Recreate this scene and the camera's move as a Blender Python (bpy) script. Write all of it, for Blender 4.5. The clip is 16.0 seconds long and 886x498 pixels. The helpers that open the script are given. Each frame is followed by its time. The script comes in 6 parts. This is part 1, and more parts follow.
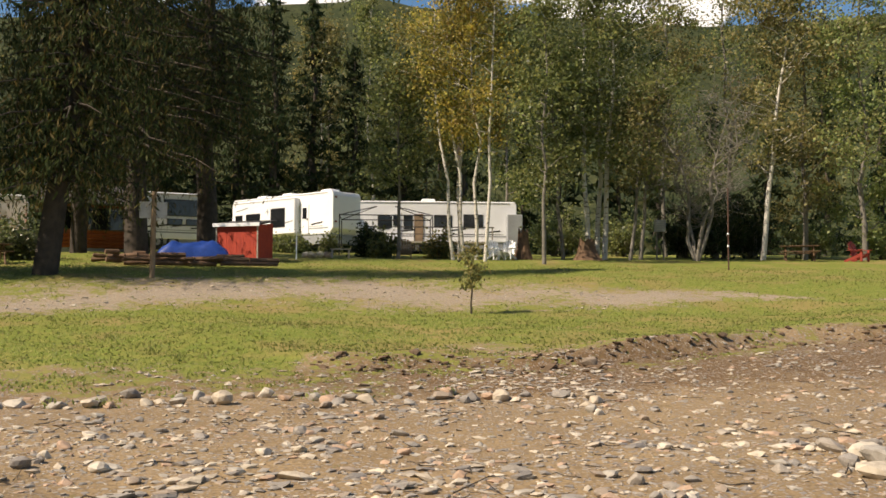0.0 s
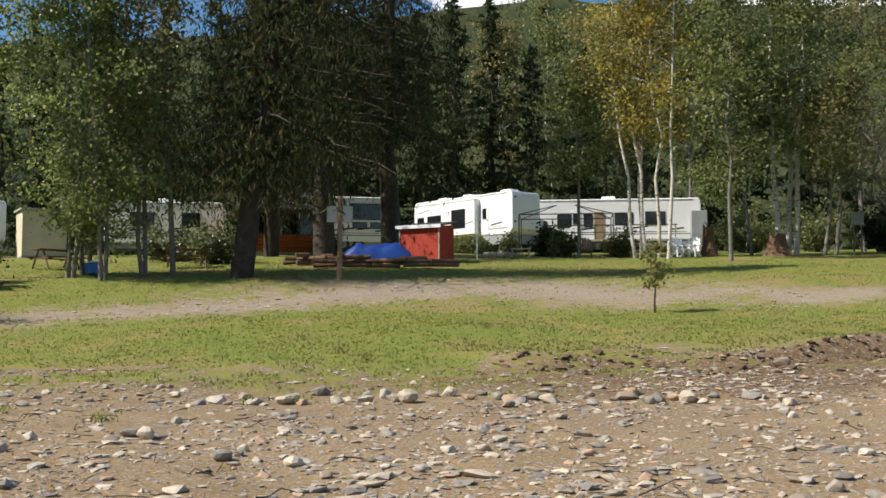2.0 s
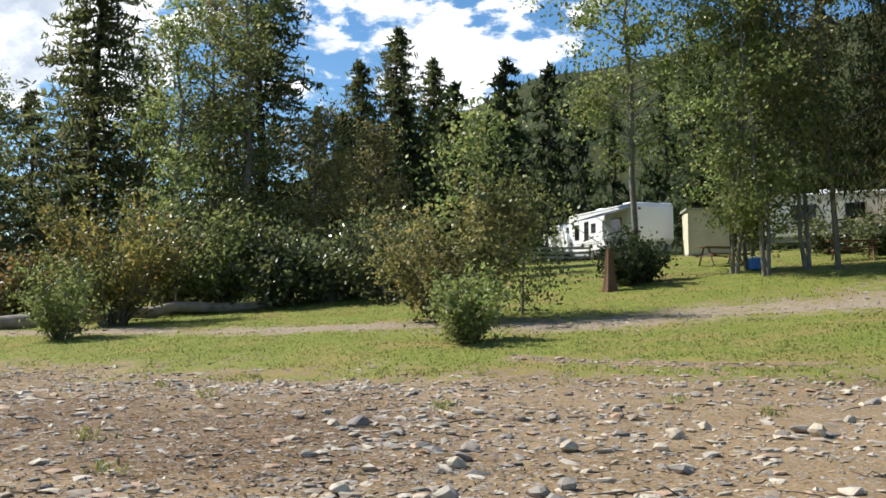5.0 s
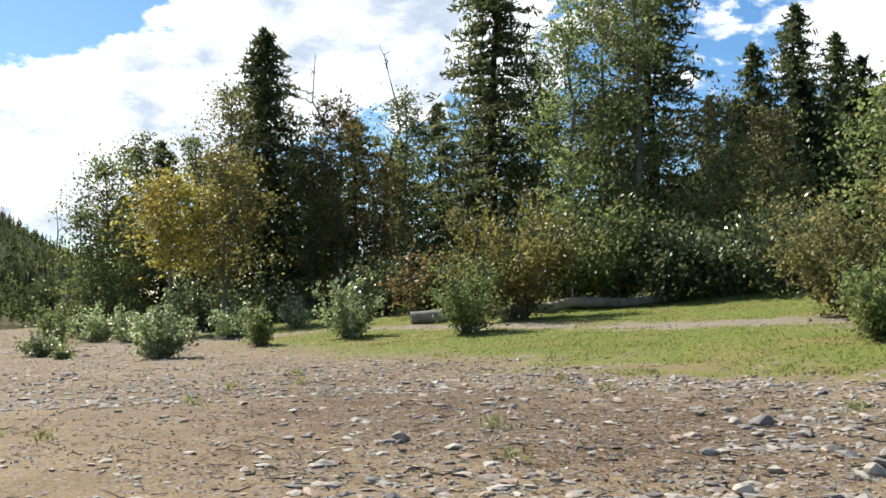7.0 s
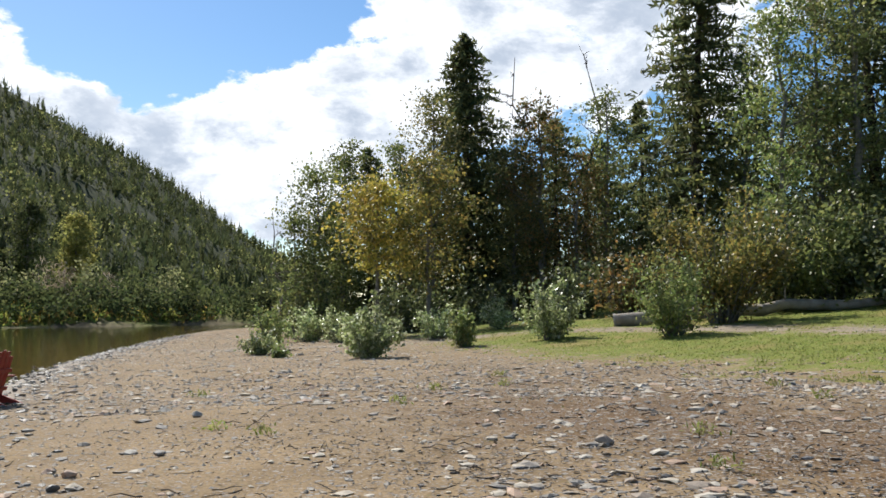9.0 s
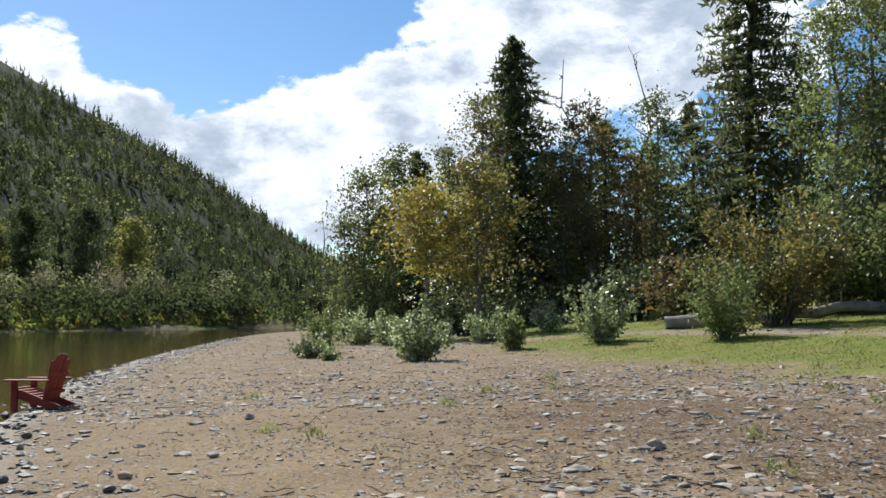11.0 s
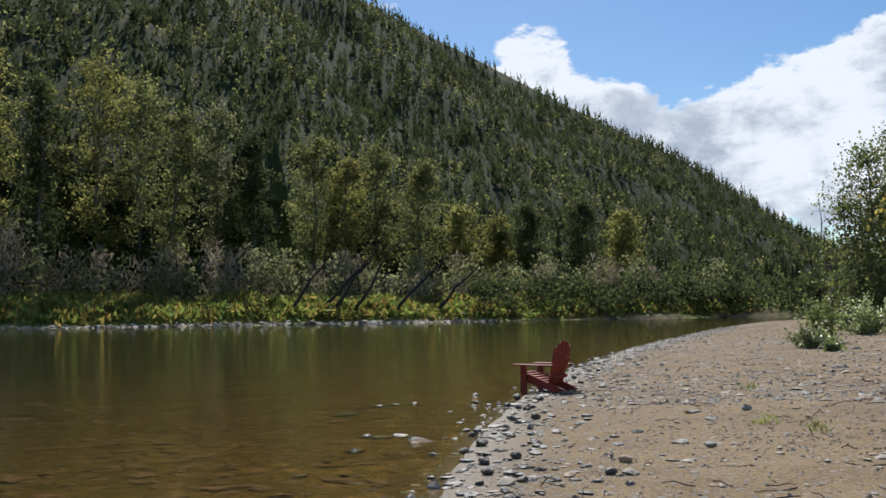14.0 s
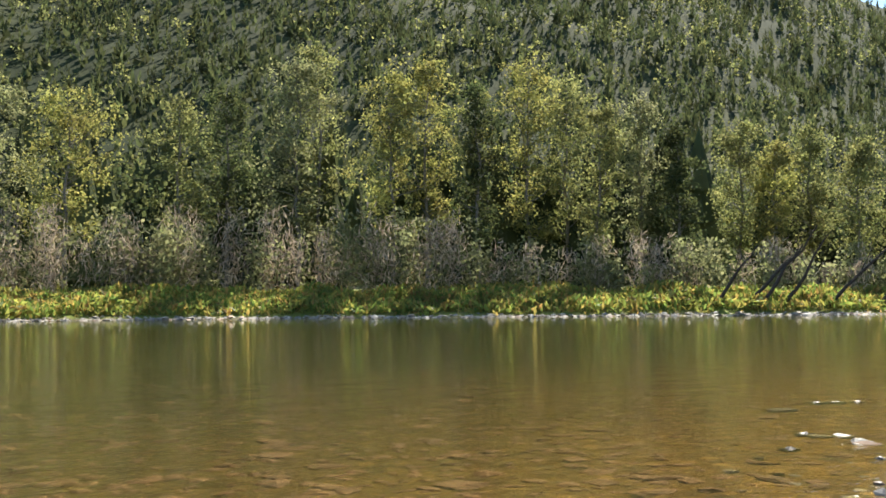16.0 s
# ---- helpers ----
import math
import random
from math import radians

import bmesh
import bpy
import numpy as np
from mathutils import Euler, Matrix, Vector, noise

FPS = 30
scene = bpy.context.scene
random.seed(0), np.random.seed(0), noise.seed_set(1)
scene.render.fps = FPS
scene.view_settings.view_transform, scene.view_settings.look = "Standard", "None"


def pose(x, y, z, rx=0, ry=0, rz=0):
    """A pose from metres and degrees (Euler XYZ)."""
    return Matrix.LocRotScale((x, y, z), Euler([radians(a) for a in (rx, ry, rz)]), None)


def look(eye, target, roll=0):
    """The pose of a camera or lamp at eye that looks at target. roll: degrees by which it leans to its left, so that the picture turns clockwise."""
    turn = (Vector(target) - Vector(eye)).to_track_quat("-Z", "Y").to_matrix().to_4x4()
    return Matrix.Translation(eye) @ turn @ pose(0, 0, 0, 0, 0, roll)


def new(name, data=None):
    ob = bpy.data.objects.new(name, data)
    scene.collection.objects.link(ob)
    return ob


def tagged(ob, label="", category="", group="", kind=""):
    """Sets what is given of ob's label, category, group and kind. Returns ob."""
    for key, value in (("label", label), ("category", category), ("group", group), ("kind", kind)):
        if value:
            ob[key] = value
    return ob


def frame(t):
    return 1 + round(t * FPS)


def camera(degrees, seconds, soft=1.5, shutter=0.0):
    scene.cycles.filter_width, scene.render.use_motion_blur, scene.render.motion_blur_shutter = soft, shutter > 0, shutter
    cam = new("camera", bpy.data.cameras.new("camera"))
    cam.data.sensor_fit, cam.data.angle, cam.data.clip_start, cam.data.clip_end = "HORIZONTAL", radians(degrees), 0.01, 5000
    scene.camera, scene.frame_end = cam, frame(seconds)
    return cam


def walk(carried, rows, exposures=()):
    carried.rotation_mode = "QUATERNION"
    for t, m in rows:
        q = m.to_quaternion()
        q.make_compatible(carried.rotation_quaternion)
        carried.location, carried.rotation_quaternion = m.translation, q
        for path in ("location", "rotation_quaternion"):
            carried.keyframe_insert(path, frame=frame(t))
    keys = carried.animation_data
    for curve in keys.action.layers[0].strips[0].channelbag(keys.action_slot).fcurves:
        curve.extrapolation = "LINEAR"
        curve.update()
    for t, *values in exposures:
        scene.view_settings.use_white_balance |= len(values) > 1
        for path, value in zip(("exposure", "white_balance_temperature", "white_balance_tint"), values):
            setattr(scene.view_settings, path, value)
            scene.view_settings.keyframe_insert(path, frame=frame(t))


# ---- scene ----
# one lens, a slow pan from the campground across the gravel bar to the river
EYE = 1.5
cam = camera(47.93, 16.0, soft=1.6)
PATH = [
    (0.0, -0.00, 4.06, -0.19),
    (0.5, 2.52, 4.02, -0.16),
    (1.0, 4.22, 3.99, -0.08),
    (1.5, 6.60, 4.00, -0.04),
    (2.0, 10.36, 4.02, 0.04),
    (2.5, 15.62, 4.02, 0.02),
    (3.0, 21.81, 3.98, -0.02),
    (3.5, 28.09, 3.90, -0.10),
    (4.0, 34.43, 3.85, -0.10),
    (4.5, 40.86, 3.81, 0.11),
    (5.0, 47.20, 3.79, 0.16),
    (5.2, 49.71, 3.78, 0.08),
    (7.3, 72.15, 3.62, 0.26),
    (7.5, 73.69, 3.64, 0.15),
    (8.0, 77.03, 3.65, 0.27),
    (8.5, 79.50, 3.70, 0.21),
    (9.0, 81.13, 3.75, 0.16),
    (9.2, 81.72, 3.79, 0.20),
    (11.3, 84.14, 3.92, 0.27),
    (11.5, 84.34, 3.91, 0.30),
    (12.0, 86.54, 3.93, 0.27),
    (12.5, 91.60, 3.88, 0.34),
    (13.0, 98.22, 3.75, 0.30),
    (13.5, 104.93, 3.64, 0.32),
    (14.0, 111.66, 3.48, 0.56),
    (14.5, 118.39, 3.36, 0.53),
    (15.0, 125.11, 3.28, 0.50),
    (15.5, 131.29, 3.19, 0.38),
    (16.0, 135.74, 3.13, 0.36),
]
walk(cam, [(t, pose(0, 0, EYE, 90 + p, r, y)) for t, y, p, r in PATH],
     exposures=[(0.0, 0.5, 7800, 15), (0.5, 0.5, 7000, 11), (3.5, 0.42, 6600, 10), (4.5, 0.4, 6500, 9), (5.0, 0.62, 6450, 9), (7.5, 0.64, 6300, 8), (8.0, 0.6, 6300, 8), (8.6, 0.5, 6350, 9), (11.5, 0.3, 6100, 8), (13.5, 0.12, 6100, 9), (14.6, 0.05, 6200, 10),
                (15.5, 1.15, 6600, 8), (16.0, 1.42, 6700, 8)])

# ---- sun and sky ----
SUN_AZ, SUN_EL = 114.0, 46.0
sun = new("sun", bpy.data.lights.new("sun", "SUN"))
sun.data.energy, sun.data.angle, sun.data.color = 5.0, radians(0.5), (1.0, 0.95, 0.86)
sun.matrix_world = look((0, 0, 0), (math.sin(radians(SUN_AZ)) * math.cos(radians(SUN_EL)),
                                    -math.cos(radians(SUN_AZ)) * math.cos(radians(SUN_EL)), -math.sin(radians(SUN_EL))))


def direction(az, el):
    a, e = radians(az), radians(el)
    return (-math.sin(a) * math.cos(e), math.cos(a) * math.cos(e), math.sin(e))


class Nodes:
    """Short writing for node trees."""

    def __init__(self, tree):
        self.tree = tree

    def add(self, kind, ins=None, operation="", clamp=False, interpolation="", blend="", attribute=""):
        n = self.tree.nodes.new(kind)
        if operation:
            n.operation = operation
        if clamp:
            n.use_clamp = True
        if interpolation:
            n.interpolation_type = interpolation
        if blend:
            n.data_type, n.blend_type = "RGBA", blend
        if attribute:
            n.attribute_name = attribute
        for k, v in (ins or {}).items():
            if isinstance(v, bpy.types.NodeSocket):
                self.tree.links.new(v, n.inputs[k])
            else:
                n.inputs[k].default_value = v
        return n

    def math(self, op, a, b=0.0, clamp=False):
        return self.add("ShaderNodeMath", {0: a, 1: b}, operation=op, clamp=clamp).outputs[0]

    def noise(self, vec, scale, detail=4.0, rough=0.55, distort=0.0):
        return self.add("ShaderNodeTexNoise", {"Vector": vec, "Scale": scale, "Detail": detail, "Roughness": rough, "Distortion": distort}).outputs["Fac"]

    def smooth(self, v, lo, hi, a=0.0, b=1.0):
        return self.add("ShaderNodeMapRange", {"Value": v, "From Min": lo, "From Max": hi, "To Min": a, "To Max": b}, interpolation="SMOOTHSTEP").outputs[0]

    def mix(self, fac, a, b, blend="MIX"):
        n = self.add("ShaderNodeMix", {"Factor": fac}, blend=blend)
        for k, v in ((6, a), (7, b)):
            if isinstance(v, bpy.types.NodeSocket):
                self.tree.links.new(v, n.inputs[k])
            else:
                n.inputs[k].default_value = (*v, 1) if len(v) == 3 else v
        return n.outputs[2]


world = bpy.data.worlds.new("sky")
scene.world = world
world.use_nodes = True
world.node_tree.nodes.clear()
w = Nodes(world.node_tree)
gen = w.add("ShaderNodeTexCoord").outputs["Generated"]
sky = w.add("ShaderNodeTexSky")
sky.sky_type, sky.sun_disc = "NISHITA", False
sky.sun_elevation, sky.sun_rotation = radians(SUN_EL), radians(-SUN_AZ)
sky.altitude, sky.dust_density, sky.ozone_density = 500, 0.6, 1.3
stretch = w.add("ShaderNodeVectorMath", {0: gen, 1: (1, 1, 1.9)}, operation="MULTIPLY").outputs[0]
billow = w.noise(stretch, 5.5, 9.0, 0.6, 0.25)
fine = w.noise(stretch, 21.0, 6.0, 0.6, 0.2)
above = w.add("ShaderNodeVectorMath", {0: stretch, 1: (0.012, 0.03, 0.085)}, operation="ADD").outputs[0]
relief = w.math("SUBTRACT", w.math("ADD", w.noise(stretch, 9.0, 9.0, 0.62, 0.25), w.math("MULTIPLY", billow, 0.7)),
                w.math("ADD", w.noise(above, 9.0, 9.0, 0.62, 0.25), w.math("MULTIPLY", w.noise(above, 5.5, 9.0, 0.6, 0.25), 0.7)))
# banks of cumulus along the valley: (azimuth, elevation, reach in degrees, weight)
BANKS = [(106.2, 13.6, 3.4, 0.30), (103.5, 10.6, 3.6, 0.22), (98, 8.5, 5.5, 0.26), (91, 9.5, 5.5, 0.26), (86, 11.5, 4.5, 0.24), (80, 14.5, 5.0, 0.30),
         (74, 17.0, 6.0, 0.34), (68, 14.0, 5.0, 0.2), (60, 17.5, 4.0, 0.1), (71, 23.0, 6.0, 0.3), (114, 17.6, 1.8, 0.22), (55, 19.0, 4.0, 0.14),
         (45, 17.0, 5.0, 0.1), (40, 18.0, 9.0, 0.04), (8, 19.5, 3.0, 0.3), (-13, 18.0, 4.0, 0.3)]
total = w.smooth(billow, 0.2, 0.8, 0.12, 0.62)
for az, el, reach, weight in BANKS:
    off = w.add("ShaderNodeVectorMath", {0: gen, 1: direction(az, el)}, operation="DISTANCE").outputs["Value"]
    total = w.math("ADD", total, w.smooth(off, radians(reach * 0.2), radians(reach * 1.5), weight, 0.0))
for az, el, reach, weight in [(92, 17.5, 5.5, 0.3), (98, 15.0, 3.5, 0.25), (110.5, 17.0, 2.6, 0.2), (112, 30.0, 14.0, 0.3)]:
    off = w.add("ShaderNodeVectorMath", {0: gen, 1: direction(az, el)}, operation="DISTANCE").outputs["Value"]
    total = w.math("SUBTRACT", total, w.smooth(off, radians(reach * 0.2), radians(reach * 1.5), weight, 0.0))
total = w.math("ADD", total, w.smooth(fine, 0.25, 0.75, -0.085, 0.085))
cover = w.smooth(total, 0.462, 0.55)
thin = w.smooth(total, 0.5, 0.75, 1.0, 0.0)
shade = w.math("ADD", w.smooth(relief, -0.22, 0.10), w.math("MULTIPLY", thin, 0.35), clamp=True)
cloud_col = w.mix(shade, (0.46, 0.52, 0.62), (0.94, 0.96, 1.0))
blue = w.add("ShaderNodeHueSaturation", {"Color": sky.outputs[0], "Saturation": 1.3}).outputs[0]
bg_sky = w.add("ShaderNodeBackground", {"Color": blue, "Strength": 0.092})
bg_cloud = w.add("ShaderNodeBackground", {"Color": cloud_col, "Strength": 0.9})
mixed = w.add("ShaderNodeMixShader", {0: cover, 1: bg_sky.outputs[0], 2: bg_cloud.outputs[0]})
w.add("ShaderNodeOutputWorld", {0: mixed.outputs[0]})


# ---- materials ----
def material(name):
    m = bpy.data.materials.new(name)
    m.use_nodes = True
    m.node_tree.nodes.clear()
    return m, Nodes(m.node_tree)


def finish(m, n, shader):
    n.add("ShaderNodeOutputMaterial", {0: shader})
    return m


def plain(name, col, col2=None, rough=0.7, scale=6.0, bump=0.15, fine=60.0, metal=0.0, random_amount=0.0, spec=0.4, speck=0.35):
    """Two-scale mottled surface in object space."""
    m, n = material(name)
    vec = n.add("ShaderNodeTexCoord").outputs["Object"]
    col2 = col2 or tuple(c * 0.72 for c in col)
    big = n.smooth(n.noise(vec, scale, 5), 0.3, 0.7)
    small = n.noise(vec, fine, 3)
    c = n.mix(big, col, col2)
    c = n.mix(n.smooth(small, 0.35, 0.75, 0.0, speck), c, tuple(x * 0.6 for x in col))
    if random_amount:
        rnd = n.add("ShaderNodeObjectInfo").outputs["Random"]
        c = n.add("ShaderNodeHueSaturation", {"Color": c, "Value": n.smooth(rnd, 0, 1, 1 - random_amount, 1 + random_amount)}).outputs[0]
    b = n.add("ShaderNodeBump", {"Height": small, "Strength": bump, "Distance": 0.02}).outputs[0]
    p = n.add("ShaderNodeBsdfPrincipled", {"Base Color": c, "Roughness": rough, "Metallic": metal, "Normal": b, "Specular IOR Level": spec})
    return finish(m, n, p.outputs[0])


def leafy(name, cols, rough=0.45, translucent=0.4, spec=0.24, gain=1.55, patch=0.45, swing=0.25):
    """Leaves whose colour differs leaf by leaf and clump by clump."""
    m, n = material(name)
    geo = n.add("ShaderNodeNewGeometry")
    rnd = geo.outputs["Random Per Island"]
    ramp = n.add("ShaderNodeValToRGB", {"Fac": rnd})
    ramp.color_ramp.interpolation = "LINEAR"
    el = ramp.color_ramp.elements
    while len(el) < len(cols):
        el.new(0.5)
    for i, c in enumerate(cols):
        el[i].position, el[i].color = i / (len(cols) - 1), (*[min(0.6, x * gain) for x in c], 1)
    big = n.noise(geo.outputs["Position"], patch, 3)
    c = n.add("ShaderNodeHueSaturation", {"Color": ramp.outputs[0], "Saturation": 0.88, "Hue": n.smooth(big, 0.25, 0.75, 0.493, 0.514),
                                         "Value": n.smooth(big, 0.3, 0.7, 1 - swing, 1 + swing)}).outputs[0]
    p = n.add("ShaderNodeBsdfPrincipled", {"Base Color": c, "Roughness": rough, "Specular IOR Level": spec})
    t = n.add("ShaderNodeBsdfTranslucent", {"Color": n.add("ShaderNodeHueSaturation", {"Color": c, "Hue": 0.503, "Saturation": 1.05, "Value": 1.55}).outputs[0]})
    s = n.add("ShaderNodeMixShader", {0: translucent, 1: p.outputs[0], 2: t.outputs[0]})
    return finish(m, n, s.outputs[0])


GREEN = leafy("leaf_green", [(0.04, 0.055, 0.018), (0.075, 0.09, 0.024), (0.115, 0.13, 0.035), (0.16, 0.15, 0.045)])
LIGHT = leafy("leaf_light_green", [(0.06, 0.085, 0.022), (0.10, 0.13, 0.033), (0.145, 0.165, 0.045), (0.19, 0.18, 0.058)])
OLIVE = leafy("leaf_olive", [(0.05, 0.056, 0.02), (0.095, 0.095, 0.03), (0.145, 0.125, 0.04), (0.19, 0.14, 0.045)])
YELLOW = leafy("leaf_yellow", [(0.15, 0.15, 0.025), (0.26, 0.22, 0.03), (0.36, 0.28, 0.035), (0.34, 0.22, 0.03)], gain=1.2)
GOLD = leafy("leaf_golden_green", [(0.07, 0.085, 0.02), (0.12, 0.12, 0.03), (0.19, 0.15, 0.03), (0.26, 0.17, 0.035)], gain=1.2)
RUST = leafy("leaf_rust", [(0.05, 0.06, 0.02), (0.09, 0.085, 0.025), (0.14, 0.10, 0.03), (0.24, 0.11, 0.025)], gain=1.2)
SILVER = leafy("leaf_willow", [(0.07, 0.09, 0.028), (0.12, 0.145, 0.045), (0.19, 0.21, 0.08), (0.34, 0.34, 0.22)], rough=0.32, spec=0.55, gain=1.75)
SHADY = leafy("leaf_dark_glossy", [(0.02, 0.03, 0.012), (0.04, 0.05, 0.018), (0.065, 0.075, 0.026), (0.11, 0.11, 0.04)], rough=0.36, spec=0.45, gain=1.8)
NEEDLE = leafy("needle_dark", [(0.012, 0.022, 0.010), (0.022, 0.036, 0.014), (0.036, 0.05, 0.018), (0.06, 0.06, 0.022)], rough=0.65, translucent=0.35, spec=0.1, gain=1.25)
CEDAR = leafy("needle_cedar", [(0.016, 0.026, 0.010), (0.03, 0.044, 0.013), (0.05, 0.062, 0.018), (0.10, 0.066, 0.02)], rough=0.7, translucent=0.3, spec=0.08, gain=1.15)
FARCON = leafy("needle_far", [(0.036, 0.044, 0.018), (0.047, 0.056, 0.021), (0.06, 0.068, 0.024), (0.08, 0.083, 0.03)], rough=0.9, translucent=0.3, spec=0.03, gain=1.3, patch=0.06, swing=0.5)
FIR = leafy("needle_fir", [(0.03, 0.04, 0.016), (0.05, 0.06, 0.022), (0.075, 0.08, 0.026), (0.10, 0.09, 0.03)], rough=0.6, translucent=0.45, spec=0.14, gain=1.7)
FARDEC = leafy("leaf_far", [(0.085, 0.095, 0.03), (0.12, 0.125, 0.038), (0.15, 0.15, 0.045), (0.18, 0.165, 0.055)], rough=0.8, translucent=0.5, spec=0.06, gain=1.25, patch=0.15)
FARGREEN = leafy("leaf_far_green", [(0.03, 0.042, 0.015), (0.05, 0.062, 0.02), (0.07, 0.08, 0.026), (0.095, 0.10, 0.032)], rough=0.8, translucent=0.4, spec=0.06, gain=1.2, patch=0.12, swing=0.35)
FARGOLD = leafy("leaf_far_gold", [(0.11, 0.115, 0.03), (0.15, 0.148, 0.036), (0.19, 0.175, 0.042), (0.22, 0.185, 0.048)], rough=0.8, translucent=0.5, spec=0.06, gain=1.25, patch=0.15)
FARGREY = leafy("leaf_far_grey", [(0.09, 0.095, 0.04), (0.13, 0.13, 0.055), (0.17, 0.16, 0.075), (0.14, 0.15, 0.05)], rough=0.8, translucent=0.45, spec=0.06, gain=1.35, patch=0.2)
GRASS = leafy("grass_blade", [(0.115, 0.14, 0.028), (0.14, 0.165, 0.03), (0.18, 0.19, 0.05), (0.24, 0.21, 0.08)], translucent=0.5, spec=0.1, gain=1.25)
REED = leafy("bank_grass", [(0.10, 0.15, 0.025), (0.18, 0.22, 0.035), (0.27, 0.23, 0.04), (0.30, 0.17, 0.04)], translucent=0.5, spec=0.06, gain=1.05, patch=0.3, swing=0.35)
TWIG = leafy("bare_twig", [(0.16, 0.12, 0.08), (0.22, 0.165, 0.11), (0.28, 0.21, 0.145), (0.33, 0.26, 0.19)], translucent=0.2, rough=0.9, spec=0.05)
BARK = plain("bark_brown", (0.075, 0.058, 0.044), (0.04, 0.032, 0.025), 0.9, 4, 0.5, 40)
GREYBARK = plain("bark_grey", (0.22, 0.20, 0.17), (0.12, 0.11, 0.09), 0.9, 5, 0.4, 40)
DEADWOOD = plain("dead_wood", (0.26, 0.23, 0.20), (0.15, 0.13, 0.11), 0.85, 4, 0.4, 50)


def birch_bark():
    m, n = material("bark_birch")
    vec = n.add("ShaderNodeTexCoord").outputs["Object"]
    band = n.add("ShaderNodeVectorMath", {0: vec, 1: (3, 3, 11)}, operation="MULTIPLY").outputs[0]
    c = n.mix(n.smooth(n.noise(band, 1.2, 4, 0.6), 0.56, 0.64), (0.52, 0.49, 0.43), (0.07, 0.06, 0.05))
    c = n.mix(n.smooth(n.noise(vec, 0.6, 2), 0.5, 0.75, 0, 0.6), c, (0.3, 0.26, 0.2))
    p = n.add("ShaderNodeBsdfPrincipled", {"Base Color": c, "Roughness": 0.75})
    return finish(m, n, p.outputs[0])


BIRCH = birch_bark()


def ground_material():
    """Dirt, gravel and turf, laid out by where each lies on the ground."""
    m, n = material("river_ground")
    pos = n.add("ShaderNodeNewGeometry").outputs["Position"]
    zone = n.add("ShaderNodeAttribute", attribute="zone").outputs["Color"]
    sep = n.add("ShaderNodeSeparateColor", {0: zone})
    turf, gravel, wet = sep.outputs[0], sep.outputs[1], sep.outputs[2]
    n1, n2, n3 = n.noise(pos, 0.5, 5, 0.6), n.noise(pos, 3.0, 5, 0.65), n.noise(pos, 22.0, 4, 0.6)
    dirt = n.mix(n.smooth(n1, 0.3, 0.7), (0.30, 0.215, 0.12), (0.225, 0.16, 0.09))
    dirt = n.mix(n.smooth(n3, 0.42, 0.68, 0, 0.8), dirt, (0.14, 0.095, 0.055))
    soil = n.add("ShaderNodeAttribute", attribute="soil").outputs["Fac"]
    soil = n.smooth(n.math("ADD", soil, n.smooth(n2, 0.25, 0.75, -0.35, 0.35)), 0.15, 0.85)
    loam = n.mix(n.smooth(n3, 0.35, 0.7), (0.165, 0.102, 0.05), (0.085, 0.055, 0.032))
    dirt = n.mix(soil, dirt, loam)
    worn = n.add("ShaderNodeAttribute", attribute="zone").outputs["Alpha"]
    dirt = n.mix(n.math("MULTIPLY", worn, 0.75), dirt, n.mix(n.smooth(n3, 0.35, 0.65), (0.36, 0.30, 0.23), (0.22, 0.18, 0.135)))
    # stones bedded in the dirt
    vor = n.add("ShaderNodeTexVoronoi", {"Vector": pos, "Scale": 9.0, "Randomness": 1.0})
    vor2 = n.add("ShaderNodeTexVoronoi", {"Vector": pos, "Scale": 24.0, "Randomness": 1.0})
    tone = n.add("ShaderNodeSeparateColor", {0: vor.outputs["Color"]})
    tone2 = n.add("ShaderNodeSeparateColor", {0: vor2.outputs["Color"]})
    pick = n.math("MULTIPLY", n.smooth(vor.outputs["Distance"], 0.34, 0.28), n.math("GREATER_THAN", n.math("ADD", n.math("MULTIPLY", gravel, 0.6), tone.outputs[0]), 0.86))
    pick2 = n.math("MULTIPLY", n.smooth(vor2.outputs["Distance"], 0.40, 0.33), n.math("GREATER_THAN", n.math("ADD", n.math("MULTIPLY", gravel, 0.7), tone2.outputs[0]), 0.72))
    stone = n.mix(tone.outputs[1], (0.33, 0.30, 0.26), (0.20, 0.185, 0.17))
    stone2 = n.mix(tone2.outputs[1], (0.36, 0.31, 0.26), (0.17, 0.155, 0.14))
    c = n.mix(pick2, dirt, stone2)
    c = n.mix(pick, c, stone)
    # turf
    g = n.mix(n.smooth(n2, 0.35, 0.65), (0.135, 0.18, 0.03), (0.205, 0.205, 0.048))
    g = n.mix(n.smooth(n3, 0.4, 0.7, 0, 0.7), g, (0.10, 0.12, 0.03))
    g = n.mix(n.smooth(n1, 0.45, 0.68, 0, 0.75), g, (0.25, 0.185, 0.075))
    edge = n.math("ADD", turf, n.smooth(n2, 0.25, 0.75, -0.45, 0.45))
    edge = n.math("ADD", edge, n.smooth(n3, 0.25, 0.75, -0.25, 0.25))
    c = n.mix(n.smooth(edge, 0.38, 0.66), c, g)
    # silt and stones under water; darkening offshore paints in the light deep water absorbs
    dimmed_silt = n.mix(n.smooth(n2, 0.3, 0.7), (0.135, 0.078, 0.019), (0.06, 0.036, 0.01))
    depth_dim = n.add("ShaderNodeAttribute", attribute="depth_dim").outputs["Fac"]
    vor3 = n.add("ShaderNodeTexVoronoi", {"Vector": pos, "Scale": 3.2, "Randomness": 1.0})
    dimmed_silt = n.mix(n.smooth(vor3.outputs["Distance"], 0.2, 0.5), n.mix(n.add("ShaderNodeSeparateColor", {0: vor3.outputs["Color"]}).outputs[0], (0.25, 0.155, 0.05), (0.035, 0.022, 0.009)), dimmed_silt)
